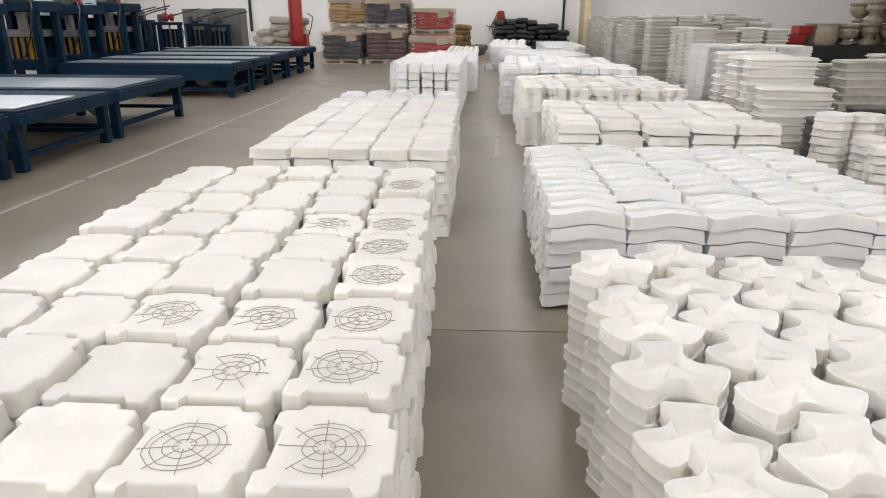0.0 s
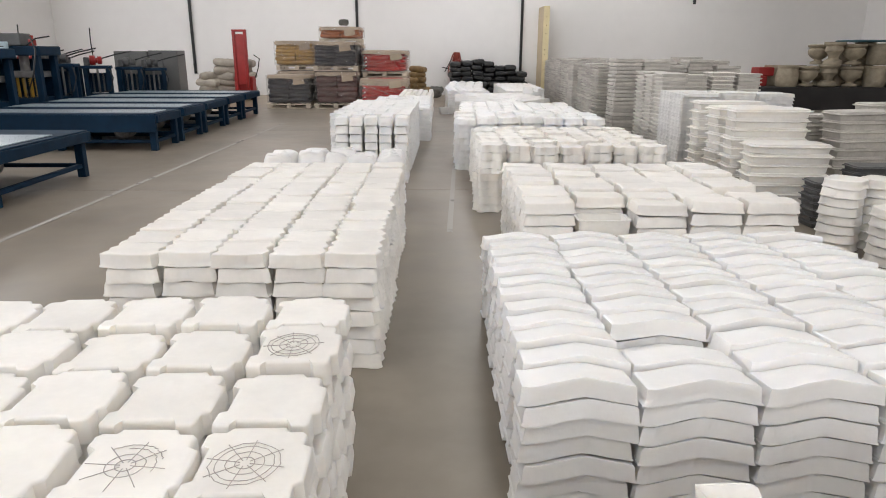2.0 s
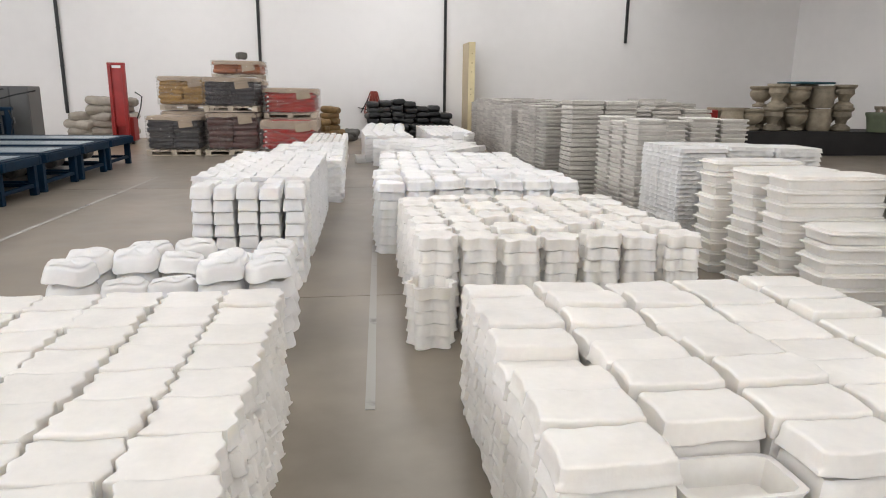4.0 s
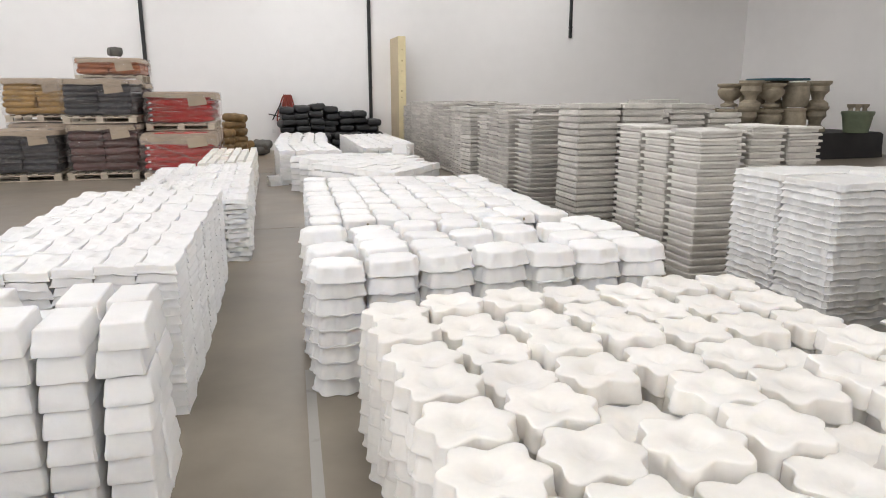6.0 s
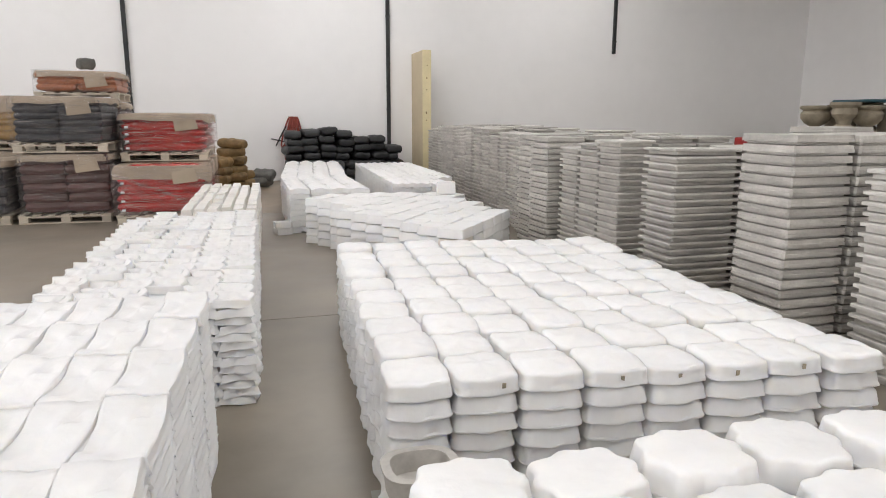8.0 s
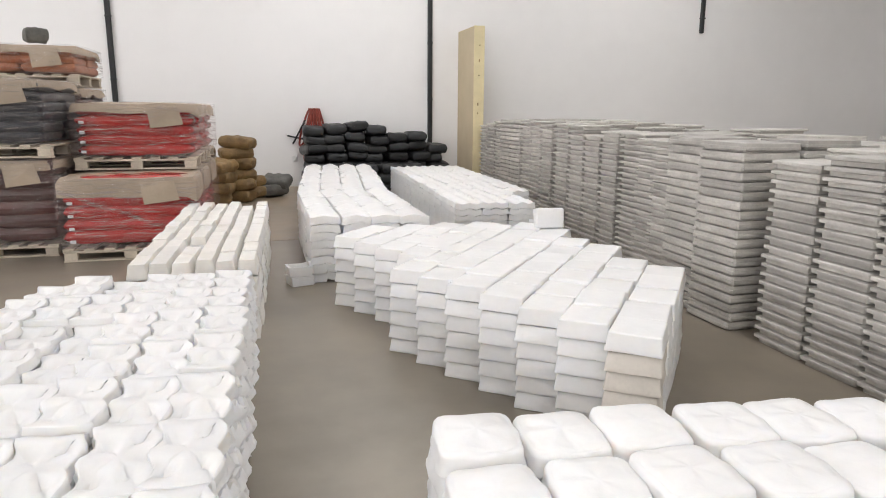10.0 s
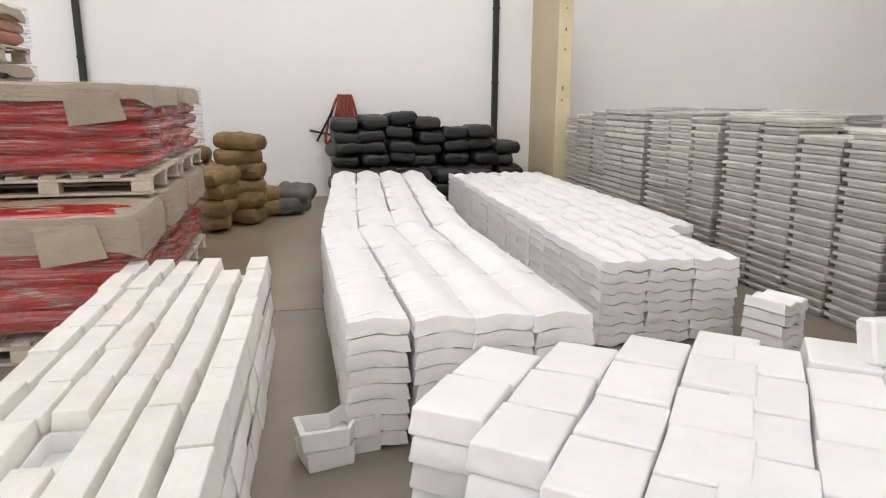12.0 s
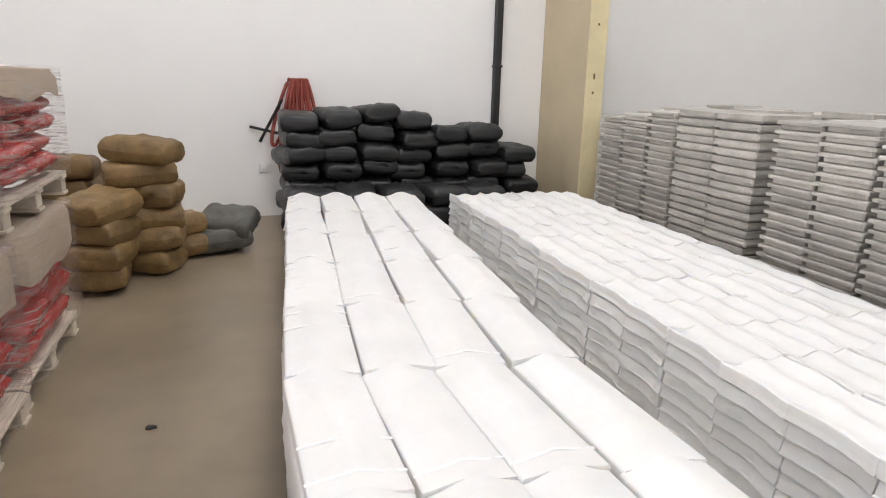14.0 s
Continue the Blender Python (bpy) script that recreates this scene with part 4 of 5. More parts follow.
def wrapped_load(x, y, z0, w, d, h, mat, label, layers=6, card=True, turn=0.0, seed=1, film=True):
    """Layers of bags under stretch film, with cardboard laid over the top."""
    rnd = random.Random(seed)
    load = new("wrapped_load")
    load.matrix_basis = pose(x, y, z0, 0, 0, turn)
    tagged(load, label, "bagged goods", "wrapped pallet loads")
    pitch = (h - 0.03) / layers
    nx = 1 if x > -1.5 else 2
    for k in range(layers):
        for i in range(nx):
            for j in range(2):
                cx = (i - (nx - 1) / 2) * w / 2 * 0.97
                cy = (j - 0.5) * d / 2 * 0.97
                link("bag", bag_of(mat, round(w / nx + 0.02, 3), round(d / 2 + 0.02, 3), round(pitch * 1.32, 3), (k + i + j) % 4), load,
                     pose(cx + rnd.uniform(-0.02, 0.02), cy + rnd.uniform(-0.02, 0.02), k * pitch, 0, 0, rnd.uniform(-3, 3)))
    if card:
        rings = []
        for ring_k, (s, dz) in enumerate(((1.07, -0.17 if z0 < 0.5 and x > -1.5 else -0.07), (1.065, -0.03), (1.02, 0.02), (0.6, 0.035))):
            o = squared(w * s, d * s, 10, n=40)
            hang = 0.08 * h if x > -1.5 else 0.0
            rings.append([(px, py, h + dz - (hang * max(0.0, min(1.0, (px / (w * s) - 0.45) / 0.04)) if ring_k == 0 else 0) + (0.05 * noise.noise(Vector((px * 3, py * 3, seed))) if ring_k == 0 else 0.012 * noise.noise(Vector((px * 6, py * 6, seed))))) for px, py in o])
        v, f = loft(rings, False, True)
        simple("cardboard_cover", (v, f), M_CARD, load, label="creased brown cardboard laid over the bags")
        fl = [(w * 0.1, -d / 2 - 0.03, h - 0.02), (w * 0.36, -d / 2 - 0.05, h - 0.01), (w * 0.40, -d / 2 - 0.06, h - 0.2), (w * 0.13, -d / 2 - 0.07, h - 0.24)]
        fl2 = [(a, b + 0.008, c) for a, b, c in fl]
        simple("cardboard_flap", loft([fl, fl2], True, True), M_CARD, load, label="loose cardboard flap", smooth=0)
    if x > -1.5 and y < 21.5:
        for k in range(layers - 1):
            simple("bag_tag", box(-w * 0.44, -w * 0.40, -d / 2 * 1.06 - 0.012, -d / 2 * 1.06 - 0.008, (k + 0.45) * pitch, (k + 0.45) * pitch + 0.03), M_WHITE, load, label="small white tag", smooth=0)
    if x > -1.5 and y < 21 and z0 < 0.5:
        fold = tube([(-w * 0.5 + w * 0.85 * q, -d / 2 * 1.06 - 0.03 + 0.012 * math.sin(9 * q), h * (0.86 - 0.62 * q) + 0.01 * math.sin(14 * q)) for q in [k / 14 for k in range(15)]], 0.022, 7)
        simple("film_strap", fold, M_FILM2, load, label="twisted strand of clear film")
    if film:
        rings = []
        zs = [0.0, 0.12, 0.25, 0.4, 0.55, 0.7, 0.85, 0.97, 1.0]
        for q in zs:
            o = squared(w * 1.10, d * 1.10, 11, n=56)
            rings.append([(px * (1 + 0.012 * noise.noise(Vector((px * 4, py * 4, q * 9 + seed)))), py * (1 + 0.012 * noise.noise(Vector((px * 4 + 7, py * 4, q * 9)))), q * (h + 0.03)) for px, py in o])
        rings.append([(px * 0.9, py * 0.9, h + 0.045) for px, py, _ in rings[-1]])
        v, f = loft(rings, False, False)
        simple("stretch_film", (v, f), M_FILM2 if x > -1.5 else M_FILM, load, label="crinkled clear stretch film", smooth=60)
    return load


PH = 0.132
for x, y, mats, labels, hs in (
        (-3.68, 21.1, (M_NAVY,), ("pallet load of dark blue bags in clear stretch film",), (0.74,)),
        (-2.36, 21.1, (M_MAROON, M_NAVY), ("pallet load of dark maroon bags in clear stretch film", "upper pallet load of dark bags in clear stretch film"), (0.83, 0.62)),
        (-2.36, 22.45, (M_MAROON, M_MAROON, M_ORANGE), ("pallet load of maroon bags in clear stretch film", "upper pallet load of maroon bags in clear stretch film", "topmost pallet load of orange bags in loose film"), (0.8, 0.60, 0.30)),
        (-3.68, 22.45, (M_NAVY, M_YELLOW), ("pallet load of dark bags in clear stretch film", "pallet load of ochre yellow bags under cardboard"), (0.82, 0.66))):
    z = 0.0
    for k, (mat, lab, h) in enumerate(zip(mats, labels, hs)):
        pallet(x + RND.uniform(-0.03, 0.03), y, 1.22, 1.24, z, RND.uniform(-1, 1))
        wrapped_load(x + RND.uniform(-0.02, 0.02), y, z + PH + 0.002, 1.16, 1.2, h, mat, lab, 6 if h > 0.5 else 3, True, RND.uniform(-1.5, 1.5), int(100 * x + 10 * y + k))
        z += PH + h + 0.05
# red loads: three below, two set back on top of them
for y, z, d, h, lab in ((20.60, 0.0, 0.90, 0.67, "pallet load of red bags in clear stretch film"), (21.57, 0.0, 0.86, 0.67, "pallet load of red bags in cloudy stretch film"), (22.62, 0.0, 1.04, 0.67, "pallet load of red bags in cloudy stretch film"),
                        (21.43, 0.852, 1.10, 0.55, "upper pallet load of red bags under torn cardboard"), (22.66, 0.852, 1.08, 0.55, "upper pallet load of red bags in cloudy stretch film")):
    pallet(-1.03 + RND.uniform(-0.02, 0.02), y, 1.24, d + 0.06, z, RND.uniform(-0.6, 0.6))
    wrapped_load(-1.03, y, z + PH + 0.002, 1.24, d, h, M_RED, lab, 5, True, RND.uniform(-1, 1), int(10 * y + 7 * z))


def bag_heap(places, mat, label, group, size, name="sack", cat="sack"):
    for i, (x, y, z, turn, tip) in enumerate(places):
        ob = link(name, bag_of(mat, *size, i % 7), None, pose(x + RND.uniform(-0.025, 0.025), y + RND.uniform(-0.03, 0.03), z, tip + RND.uniform(-5, 5), RND.uniform(-5, 5), turn + RND.uniform(-8, 8)))
        tagged(ob, label, cat, group)


# ochre paper sacks
heap = []
for j in range(6):
    heap.append((-0.16 + 0.04 * (j % 2), 24.45, 0.172 * j, 8 * ((j * 37) % 5 - 2), 0))
for j in range(5):
    heap.append((-0.72 + 0.04 * (j % 2), 24.75, 0.172 * j, 80 + 6 * (j % 3), 0))
for j in range(4):
    heap.append((-0.42 + 0.03 * (j % 2), 24.02, 0.17 * j, 95 - 12 * j, 5 * (j == 3)))
for j in range(2):
    heap.append((0.02, 24.9, 0.172 * j, 20 * (j % 2), 0))
bag_heap(heap, M_KRAFT, "slumped ochre paper sack in a heap", "heap of ochre sacks", (0.54, 0.38, 0.19))
bag_heap([(0.38, 25.0, 0.0, 15, 0), (0.45, 25.1, 0.13, -20, 14)], M_GREYCLOTH, "crumpled grey cloth sack on the floor", "grey sacks", (0.52, 0.40, 0.2))

# black bags against the end wall
rows = []
heights = (7, 7, 7, 7, 6, 6, 5)
for c, n in enumerate(heights):
    for j in range(n):
        rows.append((1.19 + c * 0.385 + 0.02 * ((j * 7 + c) % 3 - 1), 25.85 + 0.03 * ((j + c) % 2), (0.172 + 0.006 * (c % 3 - 1)) * j, 90 + 5 * ((j * 5 + c) % 3 - 1), 0))
for c in range(6):
    for j in range(3 if c < 5 else 2):
        rows.append((1.22 + c * 0.42, 25.1 + 0.02 * (j % 2), 0.168 * j, 90 + 5 * ((j + c) % 3 - 1), 0))
bag_heap(rows, M_BLACKBAG, "shiny black plastic bag stacked against the white wall", "stack of black bags", (0.66, 0.39, 0.185), "bag", "bag")

# red hose on a bracket
hose = tagged(new("hose_reel"), "red rubber hose coiled over a black bracket on the wall", "hose")
for k in range(7):
    # long loops hanging over the bracket, each a little aslant
    cx, slant, drop = 1.16 + 0.028 * k, -0.20 + 0.055 * k, 0.36 + 0.05 * ((k * 3) % 4)
    pts = []
    for j in range(25):
        q = 2 * math.pi * j / 24
        v = 0.5 - 0.5 * math.cos(q)
        pts.append((cx + slant * v + (0.035 + 0.03 * v) * math.sin(q), WALL_Y - 0.10 - 0.012 * (k % 3) + 0.02 * math.cos(q), 1.52 - 2 * drop * v))
    simple("hose_loop", tube(pts, 0.019, 8), M_HOSE, hose, smooth=60)
simple("bracket", join([tube([(0.72, WALL_Y - 0.02, 1.0), (1.35, WALL_Y - 0.16, 0.86)], 0.016, 6), tube([(0.82, WALL_Y - 0.04, 0.84), (1.06, WALL_Y - 0.2, 1.3)], 0.016, 6)]), M_BLACK, hose, label="black iron bracket")
simple("wall_box", join([box(0.80, 0.90, WALL_Y - 0.02, WALL_Y - 0.003, 0.49, 0.6, 0.006), box(0.83, 0.87, WALL_Y - 0.03, WALL_Y - 0.021, 0.52, 0.57, 0.004)]), M_WHITE)
tagged(bpy.data.objects["wall_box"], "small white socket box on the wall", "socket")

# ---------------------------------------------------------------- left side: tables and machines
def work_table(x0, x1, y0, y1, h=0.58):
    t = new("vibrating_table")
    t.matrix_basis = pose(x1, (y0 + y1) / 2, 0)
    tagged(t, "dark blue steel vibrating table with a pale worn top", "work table", "blue work tables")
    w, d = x1 - x0, (y1 - y0) / 2
    simple("frame", join([box(-w, 0, -d, -d + 0.08, h - 0.14, h - 0.02, 0.005), box(-w, 0, d - 0.08, d, h - 0.14, h - 0.02, 0.005), box(-0.08, 0.0, -d + 0.081, d - 0.081, h - 0.14, h - 0.02, 0.005), box(-w, -w + 0.08, -d + 0.081, d - 0.081, h - 0.14, h - 0.02, 0.005)]), M_BLUE, t)
    simple("tabletop", box(-w + 0.02, -0.02, -d + 0.02, d - 0.02, h - 0.019, h, 0.004), M_BLUE, t)
    # pale panel carries the top's reflected sheen in its colour
    simple("top_panel", box(-w + 0.1, -0.12, -d + 0.12, d * 0.35, h + 0.001, h + 0.012, 0.003), M_TABLETOP, t, label="pale worn steel panel")
    for xx in (-0.12, -w / 2, -w + 0.12):
        for yy in (-d + 0.07, d - 0.07):
            simple("leg", box(xx - 0.05, xx + 0.05, yy - 0.05, yy + 0.05, 0.0, h - 0.141, 0.006), M_BLUE, t)
    for yy in (-d + 0.07, d - 0.07):
        simple("stretcher", box(-w + 0.17, -0.17, yy - 0.025, yy + 0.025, 0.12, 0.17, 0.004), M_BLUE, t)
    simple("cross_brace", box(-0.15, -0.09, -d + 0.125, d - 0.125, 0.12, 0.17, 0.004), M_BLUE, t)
    motor = [(0.13 * math.cos(a), 0.13 * math.sin(a)) for a in [2 * math.pi * k / 18 for k in range(18)]]
    v, f = loft([[(x * s, z, y * s + 0.28) for x, y in motor] for s, z in ((0.7, -0.2), (1, -0.17), (1, 0.15), (0.7, 0.18))], True, True)
    simple("motor", ([(x - 0.75, y, z) for x, y, z in v], f), M_STEEL, t, label="dull steel vibrating motor")
    return t


for y0, y1 in ((4.3, 5.9), (6.05, 7.75), (7.9, 9.85), (12.05, 13.1), (13.25, 14.4), (14.55, 15.9), (16.05, 17.3), (17.45, 18.8)):
    work_table(-7.25, -4.08, y0, y1)


def press(x, y, h=1.45, turn=0.0):
    p = new("press_machine")
    p.matrix_basis = pose(x, y, 0, 0, 0, turn)
    tagged(p, "blue steel press machine with rods, springs and hoses", "machine", "blue press machines")
    for sx in (-0.42, 0.42):
        for sy in (-0.3, 0.3):
            simple("post", box(sx - 0.06, sx + 0.06, sy - 0.06, sy + 0.06, 0, h, 0.008), M_BLUE, p)
    simple("crosshead", box(-0.55, 0.55, -0.4, 0.4, h + 0.001, h + 0.18, 0.02), M_BLUE, p)
    simple("bed", box(-0.355, 0.355, -0.4, 0.4, 0.45, 0.62, 0.015), M_BLUE, p)
    simple("ram", box(-0.355, 0.355, -0.28, 0.28, h - 0.42, h - 0.3, 0.01), M_STEEL, p)
    for k in range(5):
        c = -0.26 + 0.13 * k
        simple("rod", tube([(c, -0.1, 0.63), (c, -0.1, h - 0.43)], 0.022, 8), M_YELLOWP if k % 2 else M_STEEL, p)
    simple("cylinder", tube([(0, 0, h - 0.299), (0, 0, h)], 0.09, 14), M_STEEL, p)
    simple("lever", tube([(0.2, -0.2, h + 0.19), (0.45, -0.3, h + 0.32), (0.75, -0.35, h + 0.36)], 0.015, 6), M_BLACK, p)
    simple("motor_box", box(-0.35, 0.1, -0.2, 0.2, h + 0.182, h + 0.42, 0.02), M_DARKP, p)
    simple("control_panel", box(-0.30, -0.02, -0.47, -0.401, h - 0.04, h + 0.26, 0.012), M_PANEL, p, label="pale control panel")
    for k in range(3):
        simple("panel_mark", box(-0.24, -0.08, -0.475, -0.4705, h + 0.04 + 0.06 * k, h + 0.06 + 0.06 * k), M_BLACK, p, smooth=0)
    simple("back_plate", box(-0.355, 0.355, 0.33, 0.36, 0.63, h - 0.06, 0.005), M_BLUE, p)
    for k in range(6):
        c = -0.30 + 0.12 * k
        simple("spring", tube([(c + 0.026 * math.cos(q * 1.4), -0.24 + 0.026 * math.sin(q * 1.4), 0.63 + 0.36 * q / 40) for q in range(41)], 0.008, 5), M_YELLOWP, p, label="yellow coil spring")
    simple("valve", moved(lathe([(0.03, 0), (0.07, 0.01), (0.07, 0.12), (0.03, 0.13), (0.03, 0.2)], 10), pose(0.3, -0.15, h + 0.182)), M_REDP, p, label="red valve")
    simple("hose", tube([(0.3, -0.2, h + 0.36), (0.5, -0.45, h + 0.1), (0.42, -0.5, h - 0.35), (0.2, -0.42, 0.68)], 0.016, 6), M_BLACK, p)
    simple("hose", tube([(-0.3, -0.22, h + 0.3), (-0.45, -0.4, h + 0.15), (-0.5, -0.42, h - 0.3), (-0.3, -0.42, 0.7)], 0.018, 6), M_BLACK, p)
    return p


for i, (x, y) in enumerate(((-8.0, 10.9), (-7.95, 12.4), (-7.95, 13.9), (-7.9, 15.4), (-9.6, 11.5), (-9.6, 13.2), (-9.6, 14.9), (-9.7, 16.6))):
    press(x, y, 1.38 + 0.05 * (i % 2))


def bench_press(x, y, h, red=False, turn=20):
    """Smaller lever press: four posts, a geared head and long handles."""
    p = new("lever_press")
    p.matrix_basis = pose(x, y, 0, 0, 0, turn)
    tagged(p, "small dark blue lever press with a %s head" % ("red painted" if red else "greasy black"), "machine", "lever presses")
    for sx in (-0.24, 0.24):
        for sy in (-0.16, 0.16):
            simple("post", box(sx - 0.05, sx + 0.05, sy - 0.05, sy + 0.05, 0.0, h, 0.006), M_BLUE, p)
    simple("base_plate", box(-0.189, 0.189, -0.2, 0.2, 0.4, 0.55, 0.01), M_BLUE, p)
    simple("back_panel", box(-0.189, 0.189, 0.17, 0.2, 0.56, h - 0.1, 0.004), M_BLUE, p)
    simple("top_plate", box(-0.32, 0.32, -0.22, 0.22, h + 0.001, h + 0.07, 0.01), M_BLUE, p)
    head = M_REDP if red else M_DARKP
    gear = lathe([(0.04, -0.14), (0.11, -0.13), (0.11, -0.02), (0.06, -0.01), (0.06, 0.03), (0.09, 0.04), (0.09, 0.12), (0.03, 0.13)], 14)
    simple("head", moved(gear, pose(0.0, 0.0, h + 0.19, 0, 90, 0)), head, p, label="red painted gear head" if red else "greasy black gear head")
    simple("gear_case", box(-0.26, -0.14, -0.13, 0.13, h + 0.071, h + 0.26, 0.02), M_DARKP, p)
    simple("lever", tube([(0.08, 0, h + 0.22), (0.42, -0.1, h + 0.32), (0.78, -0.15, h + 0.40)], 0.016, 6), M_BLACK, p)
    if red:
        simple("upright_handle", tube([(-0.05, 0, h + 0.24), (-0.06, -0.02, h + 0.6), (-0.05, 0.02, h + 0.92)], 0.014, 6), M_BLACK, p)
    simple("screw", tube([(0, 0, 0.56), (0, 0, h)], 0.025, 8), M_STEEL, p)
    for k in (-0.11, 0.11):
        simple("spring", tube([(k + 0.022 * math.cos(q * 1.4), 0.022 * math.sin(q * 1.4), 0.58 + (h - 0.68) * q / 44) for q in range(45)], 0.006, 5), M_STEEL, p)
    simple("hose", tube([(0.26, -0.2, h + 0.05), (0.34, -0.27, h - 0.2), (0.26, -0.29, h - 0.5), (0.1, -0.24, 0.6)], 0.014, 6), M_BLACK, p)


for i, (x, y, h) in enumerate(((-8.55, 16.6, 1.14), (-7.95, 16.9, 1.18), (-8.3, 17.7, 1.12), (-7.65, 17.9, 1.12), (-7.2, 18.7, 1.08), (-8.9, 18.4, 1.16), (-6.75, 18.95, 1.05))):
    bench_press(x, y, h, red=i in (0, 3), turn=20 - 9 * (i % 3))


def cabinet(x, y, w, d, h):
    c = new("control_cabinet")
    c.matrix_basis = pose(x, y, 0)
    tagged(c, "plain dark grey steel control cabinet with closed doors", "cabinet", "grey cabinets")
    simple("body", box(-w / 2, w / 2, -d / 2, d / 2, 0.0, h, 0.01), M_GREY, c)
    for s in (-1, 1):
        dr = simple("door", box(min(0, s * w / 2) + 0.012, max(0, s * w / 2) - 0.012, -d / 2 - 0.018, -d / 2 - 0.002, 0.08, h - 0.04, 0.004), M_GREY, c)
        simple("handle", box(s * 0.05 - 0.012, s * 0.05 + 0.012, -d / 2 - 0.04, -d / 2 - 0.019, h * 0.5, h * 0.5 + 0.12, 0.004), M_STEEL, dr)


cabinet(-7.55, 19.9, 0.85, 0.6, 1.52)
cabinet(-6.75, 20.0, 0.75, 0.6, 1.54)

tagged(simple("table_apron", join([box(-7.2, -4.1, 11.98, 12.03, 0.30, 0.57, 0.006)]), M_BLUE, [o for o in bpy.data.objects if o.name.startswith("vibrating_table")][3], pose(4.08, -12.575, 0)), "deep blue steel apron")
dark_sack = link("bag", bag_of(M_GREYCLOTH, 0.26, 0.2, 0.17, 1), None, pose(-2.3, 22.3, 2.262, 0, 0, 30))
tagged(dark_sack, "crumpled dark bag lying on top of the orange load", "bag")

# pale sacks and the red stacker by the end wall
sx = []
for c in range(3):
    for j in range((4, 6, 6)[c]):
        sx.append((-6.95 + 0.5 * c + 0.05 * (j % 2), 24.2 + 0.05 * c, 0.2 * j, 10 * ((j * 3 + c) % 5 - 2), 7 * ((j + c) % 3 - 1)))
bag_heap(sx, M_SACK, "plump pale woven sack in a heap", "heap of pale sacks", (0.8, 0.5, 0.24))
st = tagged(new("pallet_stacker"), "red hand-operated pallet stacker with a tall mast", "stacker")
st.matrix_basis = pose(-5.78, 23.7, 0, 0, 0, -6)
for s in (-0.18, 0.18):
    simple("mast_rail", box(s - 0.045, s + 0.045, -0.05, 0.05, 0.06, 2.12, 0.008), M_REDP, st)
simple("mast_panel", box(-0.134, 0.134, -0.02, 0.02, 0.5, 2.05, 0.005), M_REDP, st)
simple("top_bar", box(-0.225, 0.225, -0.06, 0.06, 2.121, 2.19, 0.01), M_REDP, st)
simple("power_box", box(-0.3, 0.3, 0.06, 0.42, 0.1, 0.75, 0.03), M_REDP, st)
for s in (-0.2, 0.2):
    simple("fork", box(s - 0.06, s + 0.06, -1.1, -0.052, 0.05, 0.09, 0.008), M_BLACK, st)
    simple("wheel", moved(tube([(-0.03, 0, 0), (0.03, 0, 0)], 0.05, 14), pose(s, 0.2, 0.05)), M_BLACK, st)
simple("tiller", tube([(0.32, 0.3, 0.7), (0.42, 0.35, 1.0), (0.48, 0.35, 1.3), (0.30, 0.35, 1.42)], 0.018, 6), M_BLACK, st)

# ---------------------------------------------------------------- far right corner
bench = tagged(new("covered_bench"), "long low platform covered in black tarpaulin", "platform")
rings = []
for q, (s, z) in enumerate(((1.01, 0.0), (1.0, 0.25), (0.995, 0.56), (0.97, 0.62))):
    rings.append([(px * s + 0.03 * noise.noise(Vector((px * 2, py * 2, q))), py * s + 0.03 * noise.noise(Vector((px * 2, py * 3, q + 5))), z) for px, py in squared(6.0, 1.7, 20, n=72)])
simple("tarpaulin", loft(rings, True, True), M_TARP, bench)
bench.matrix_basis = pose(12.3, 21.0, 0)


urn = mesh_of("planter_mould", *lathe([(0.16, 0), (0.2, 0.02), (0.2, 0.07), (0.11, 0.1), (0.1, 0.14), (0.2, 0.2), (0.28, 0.3), (0.29, 0.4), (0.24, 0.46), (0.3, 0.5), (0.31, 0.54), (0.27, 0.56)]), M_CONCRETE, 40)
vase = mesh_of("planter_mould", *lathe([(0.22, 0), (0.25, 0.03), (0.24, 0.1), (0.13, 0.18), (0.15, 0.28), (0.24, 0.38), (0.22, 0.5), (0.28, 0.56), (0.28, 0.62)]), M_CONCRETE, 40)
drum = mesh_of("planter_mould", *lathe([(0.26, 0), (0.29, 0.04), (0.30, 0.28), (0.27, 0.5), (0.29, 0.53), (0.29, 0.58)]), M_CONCRETE, 40)
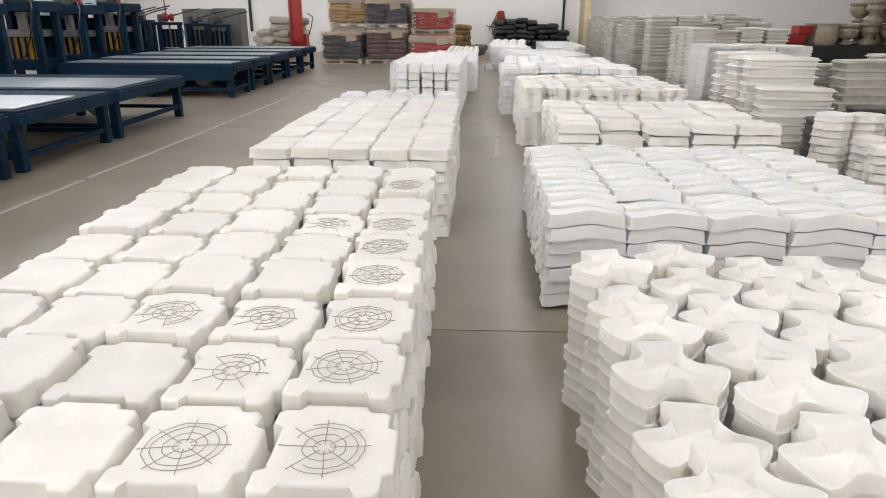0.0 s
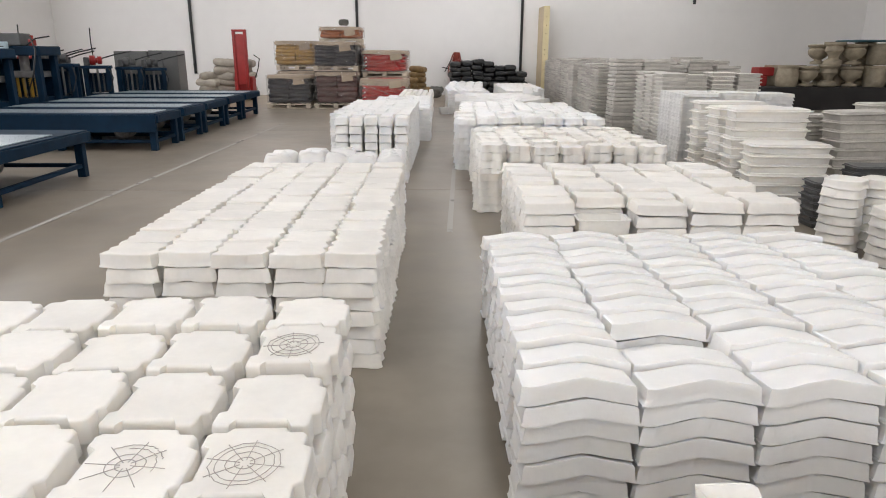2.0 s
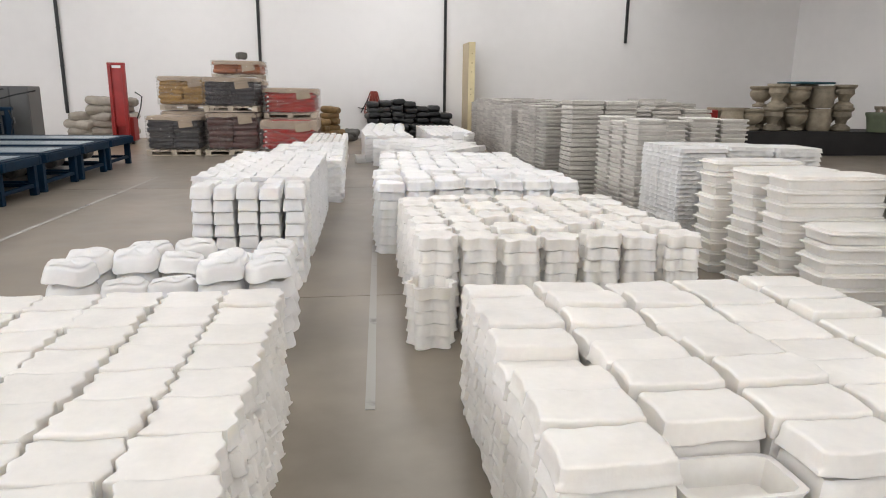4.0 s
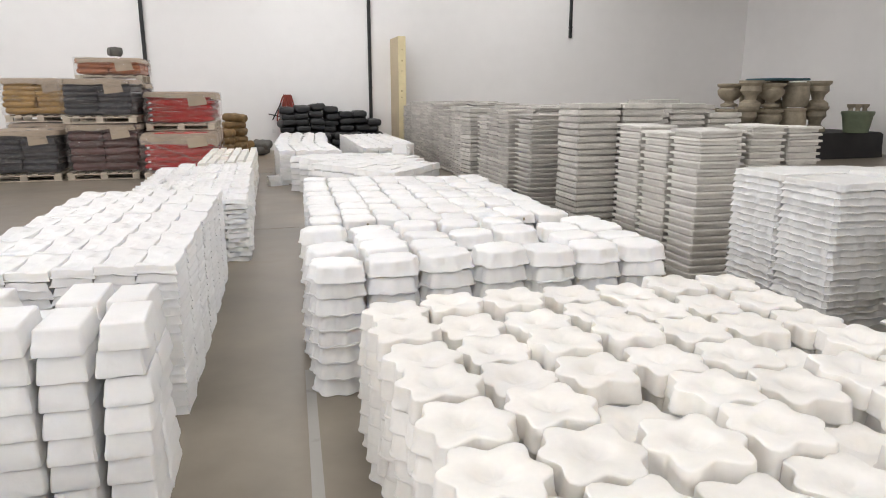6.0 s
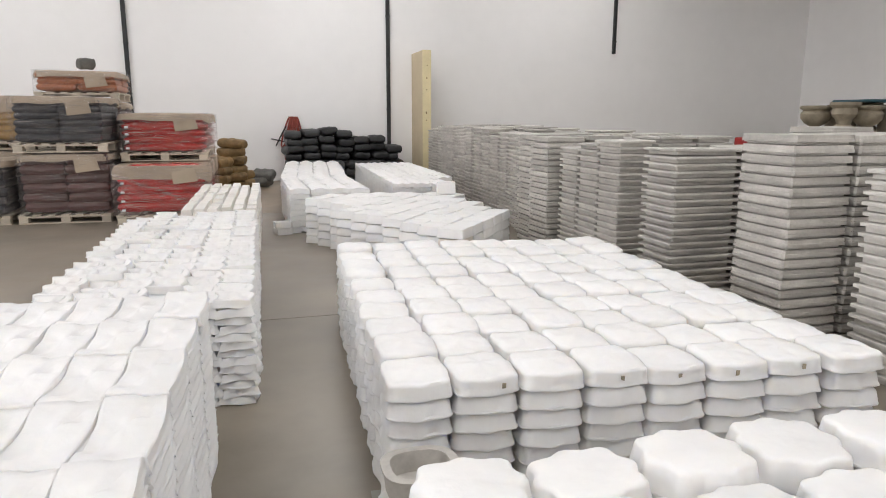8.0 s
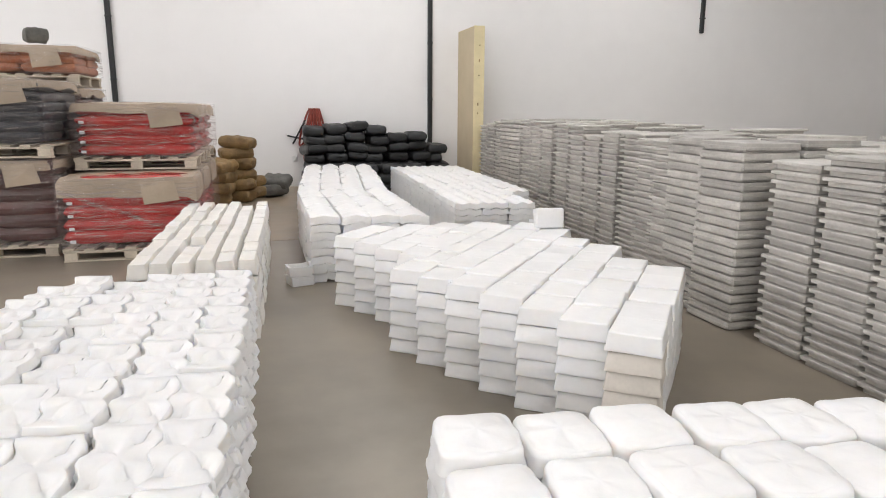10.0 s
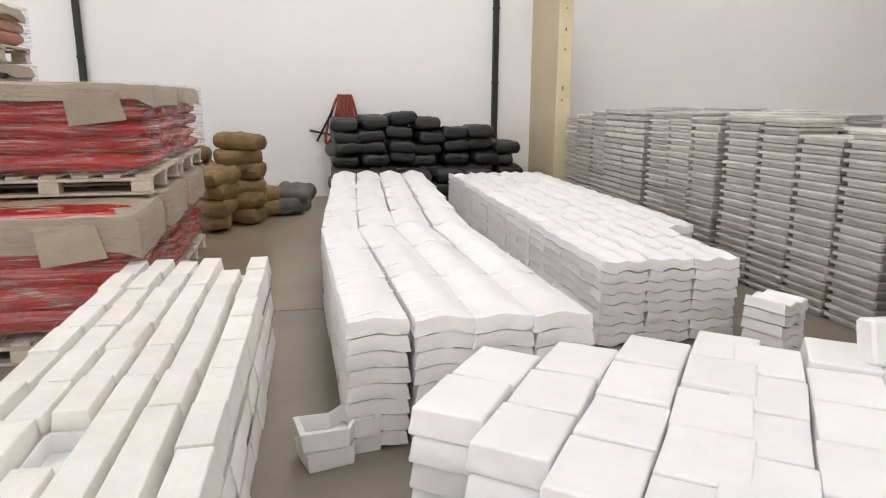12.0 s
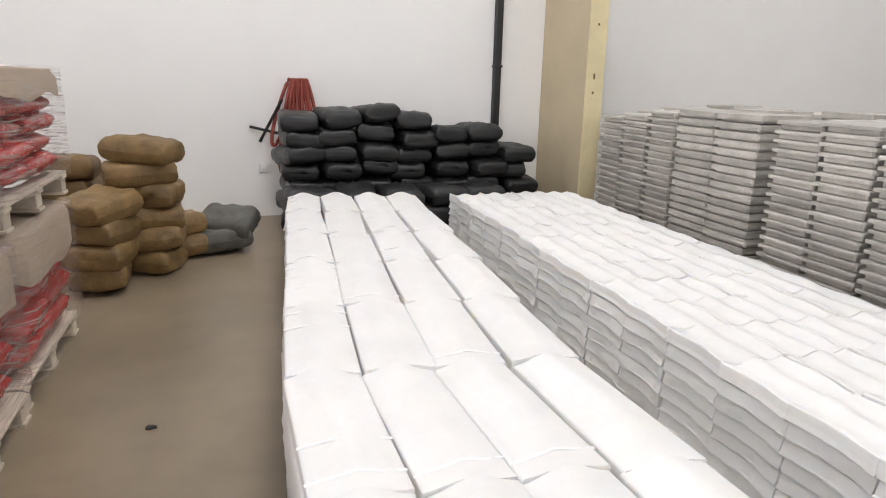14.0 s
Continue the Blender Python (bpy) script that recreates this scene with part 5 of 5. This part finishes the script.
bal = mesh_of("baluster_mould", *lathe([(0.1, 0), (0.1, 0.06), (0.06, 0.09), (0.09, 0.2), (0.1, 0.28), (0.06, 0.42), (0.05, 0.55), (0.09, 0.6), (0.1, 0.66)]), M_CONCRETE, 40)
i = 0
for x in (10.35, 10.95, 11.6, 12.25, 12.9, 13.55):
    for lev in range(1 if x < 11 else 2):
        for yy in (20.7, 21.35):
            me = (drum, vase, urn)[(i + lev) % 3] if x > 10.6 else drum
            ob = link("planter_mould", me, None, pose(x + RND.uniform(-0.05, 0.05), yy, 0.62 + lev * 0.6, 0, 0, RND.uniform(0, 90)))
            tagged(ob, "stained beige garden planter mould on the covered platform", "planter mould", "planter moulds")
            i += 1
for k in range(3):
    tagged(link("baluster_mould", bal, None, pose(14.75 + 0.22 * k, 20.8, 0.622)), "beige baluster-shaped mould standing on the platform", "baluster mould", "baluster moulds")
tagged(simple("sheet_roll", box(12.1, 13.15, 20.5, 21.5, 1.845, 1.90, 0.02), M_TEAL), "dark teal sheet lying over the planter moulds", "sheet")
pot = mesh_of("planter_mould", *lathe([(0.25, 0), (0.27, 0.02), (0.28, 0.08), (0.33, 0.40), (0.36, 0.44), (0.36, 0.50), (0.33, 0.51)]), M_GREEN, 40)
tagged(link("planter_mould", pot, None, pose(14.3, 20.15, 0.62)), "dull green flared planter mould on the platform", "planter mould", "planter moulds")
rm = tagged(new("red_machine"), "small red painted machine with a stepped housing", "machine")
rm.matrix_basis = pose(9.7, 21.2, 0.622)
simple("housing", join([box(-0.45, 0.25, -0.3, 0.3, 0, 0.28, 0.02), box(0.0, 0.45, -0.25, 0.25, 0.281, 0.52, 0.02)]), M_REDP, rm)
simple("motor", moved(tube([(-0.15, 0, 0), (0.15, 0, 0)], 0.1, 12), pose(-0.6, 0, 0.12)), M_DARKP, rm)

crumb = simple("debris", loft([[(0.127 + a, 21.79 + b, z) for a, b in squared(0.05 * q, 0.028 * q, 2, lambda t: 1 + 0.2 * math.cos(3 * t), n=12)] for q, z in ((1, 0.0), (1.0, 0.008), (0.5, 0.016))], True, True), M_BLACK)
tagged(crumb, "small dark crumb of dirt on the concrete floor", "debris")
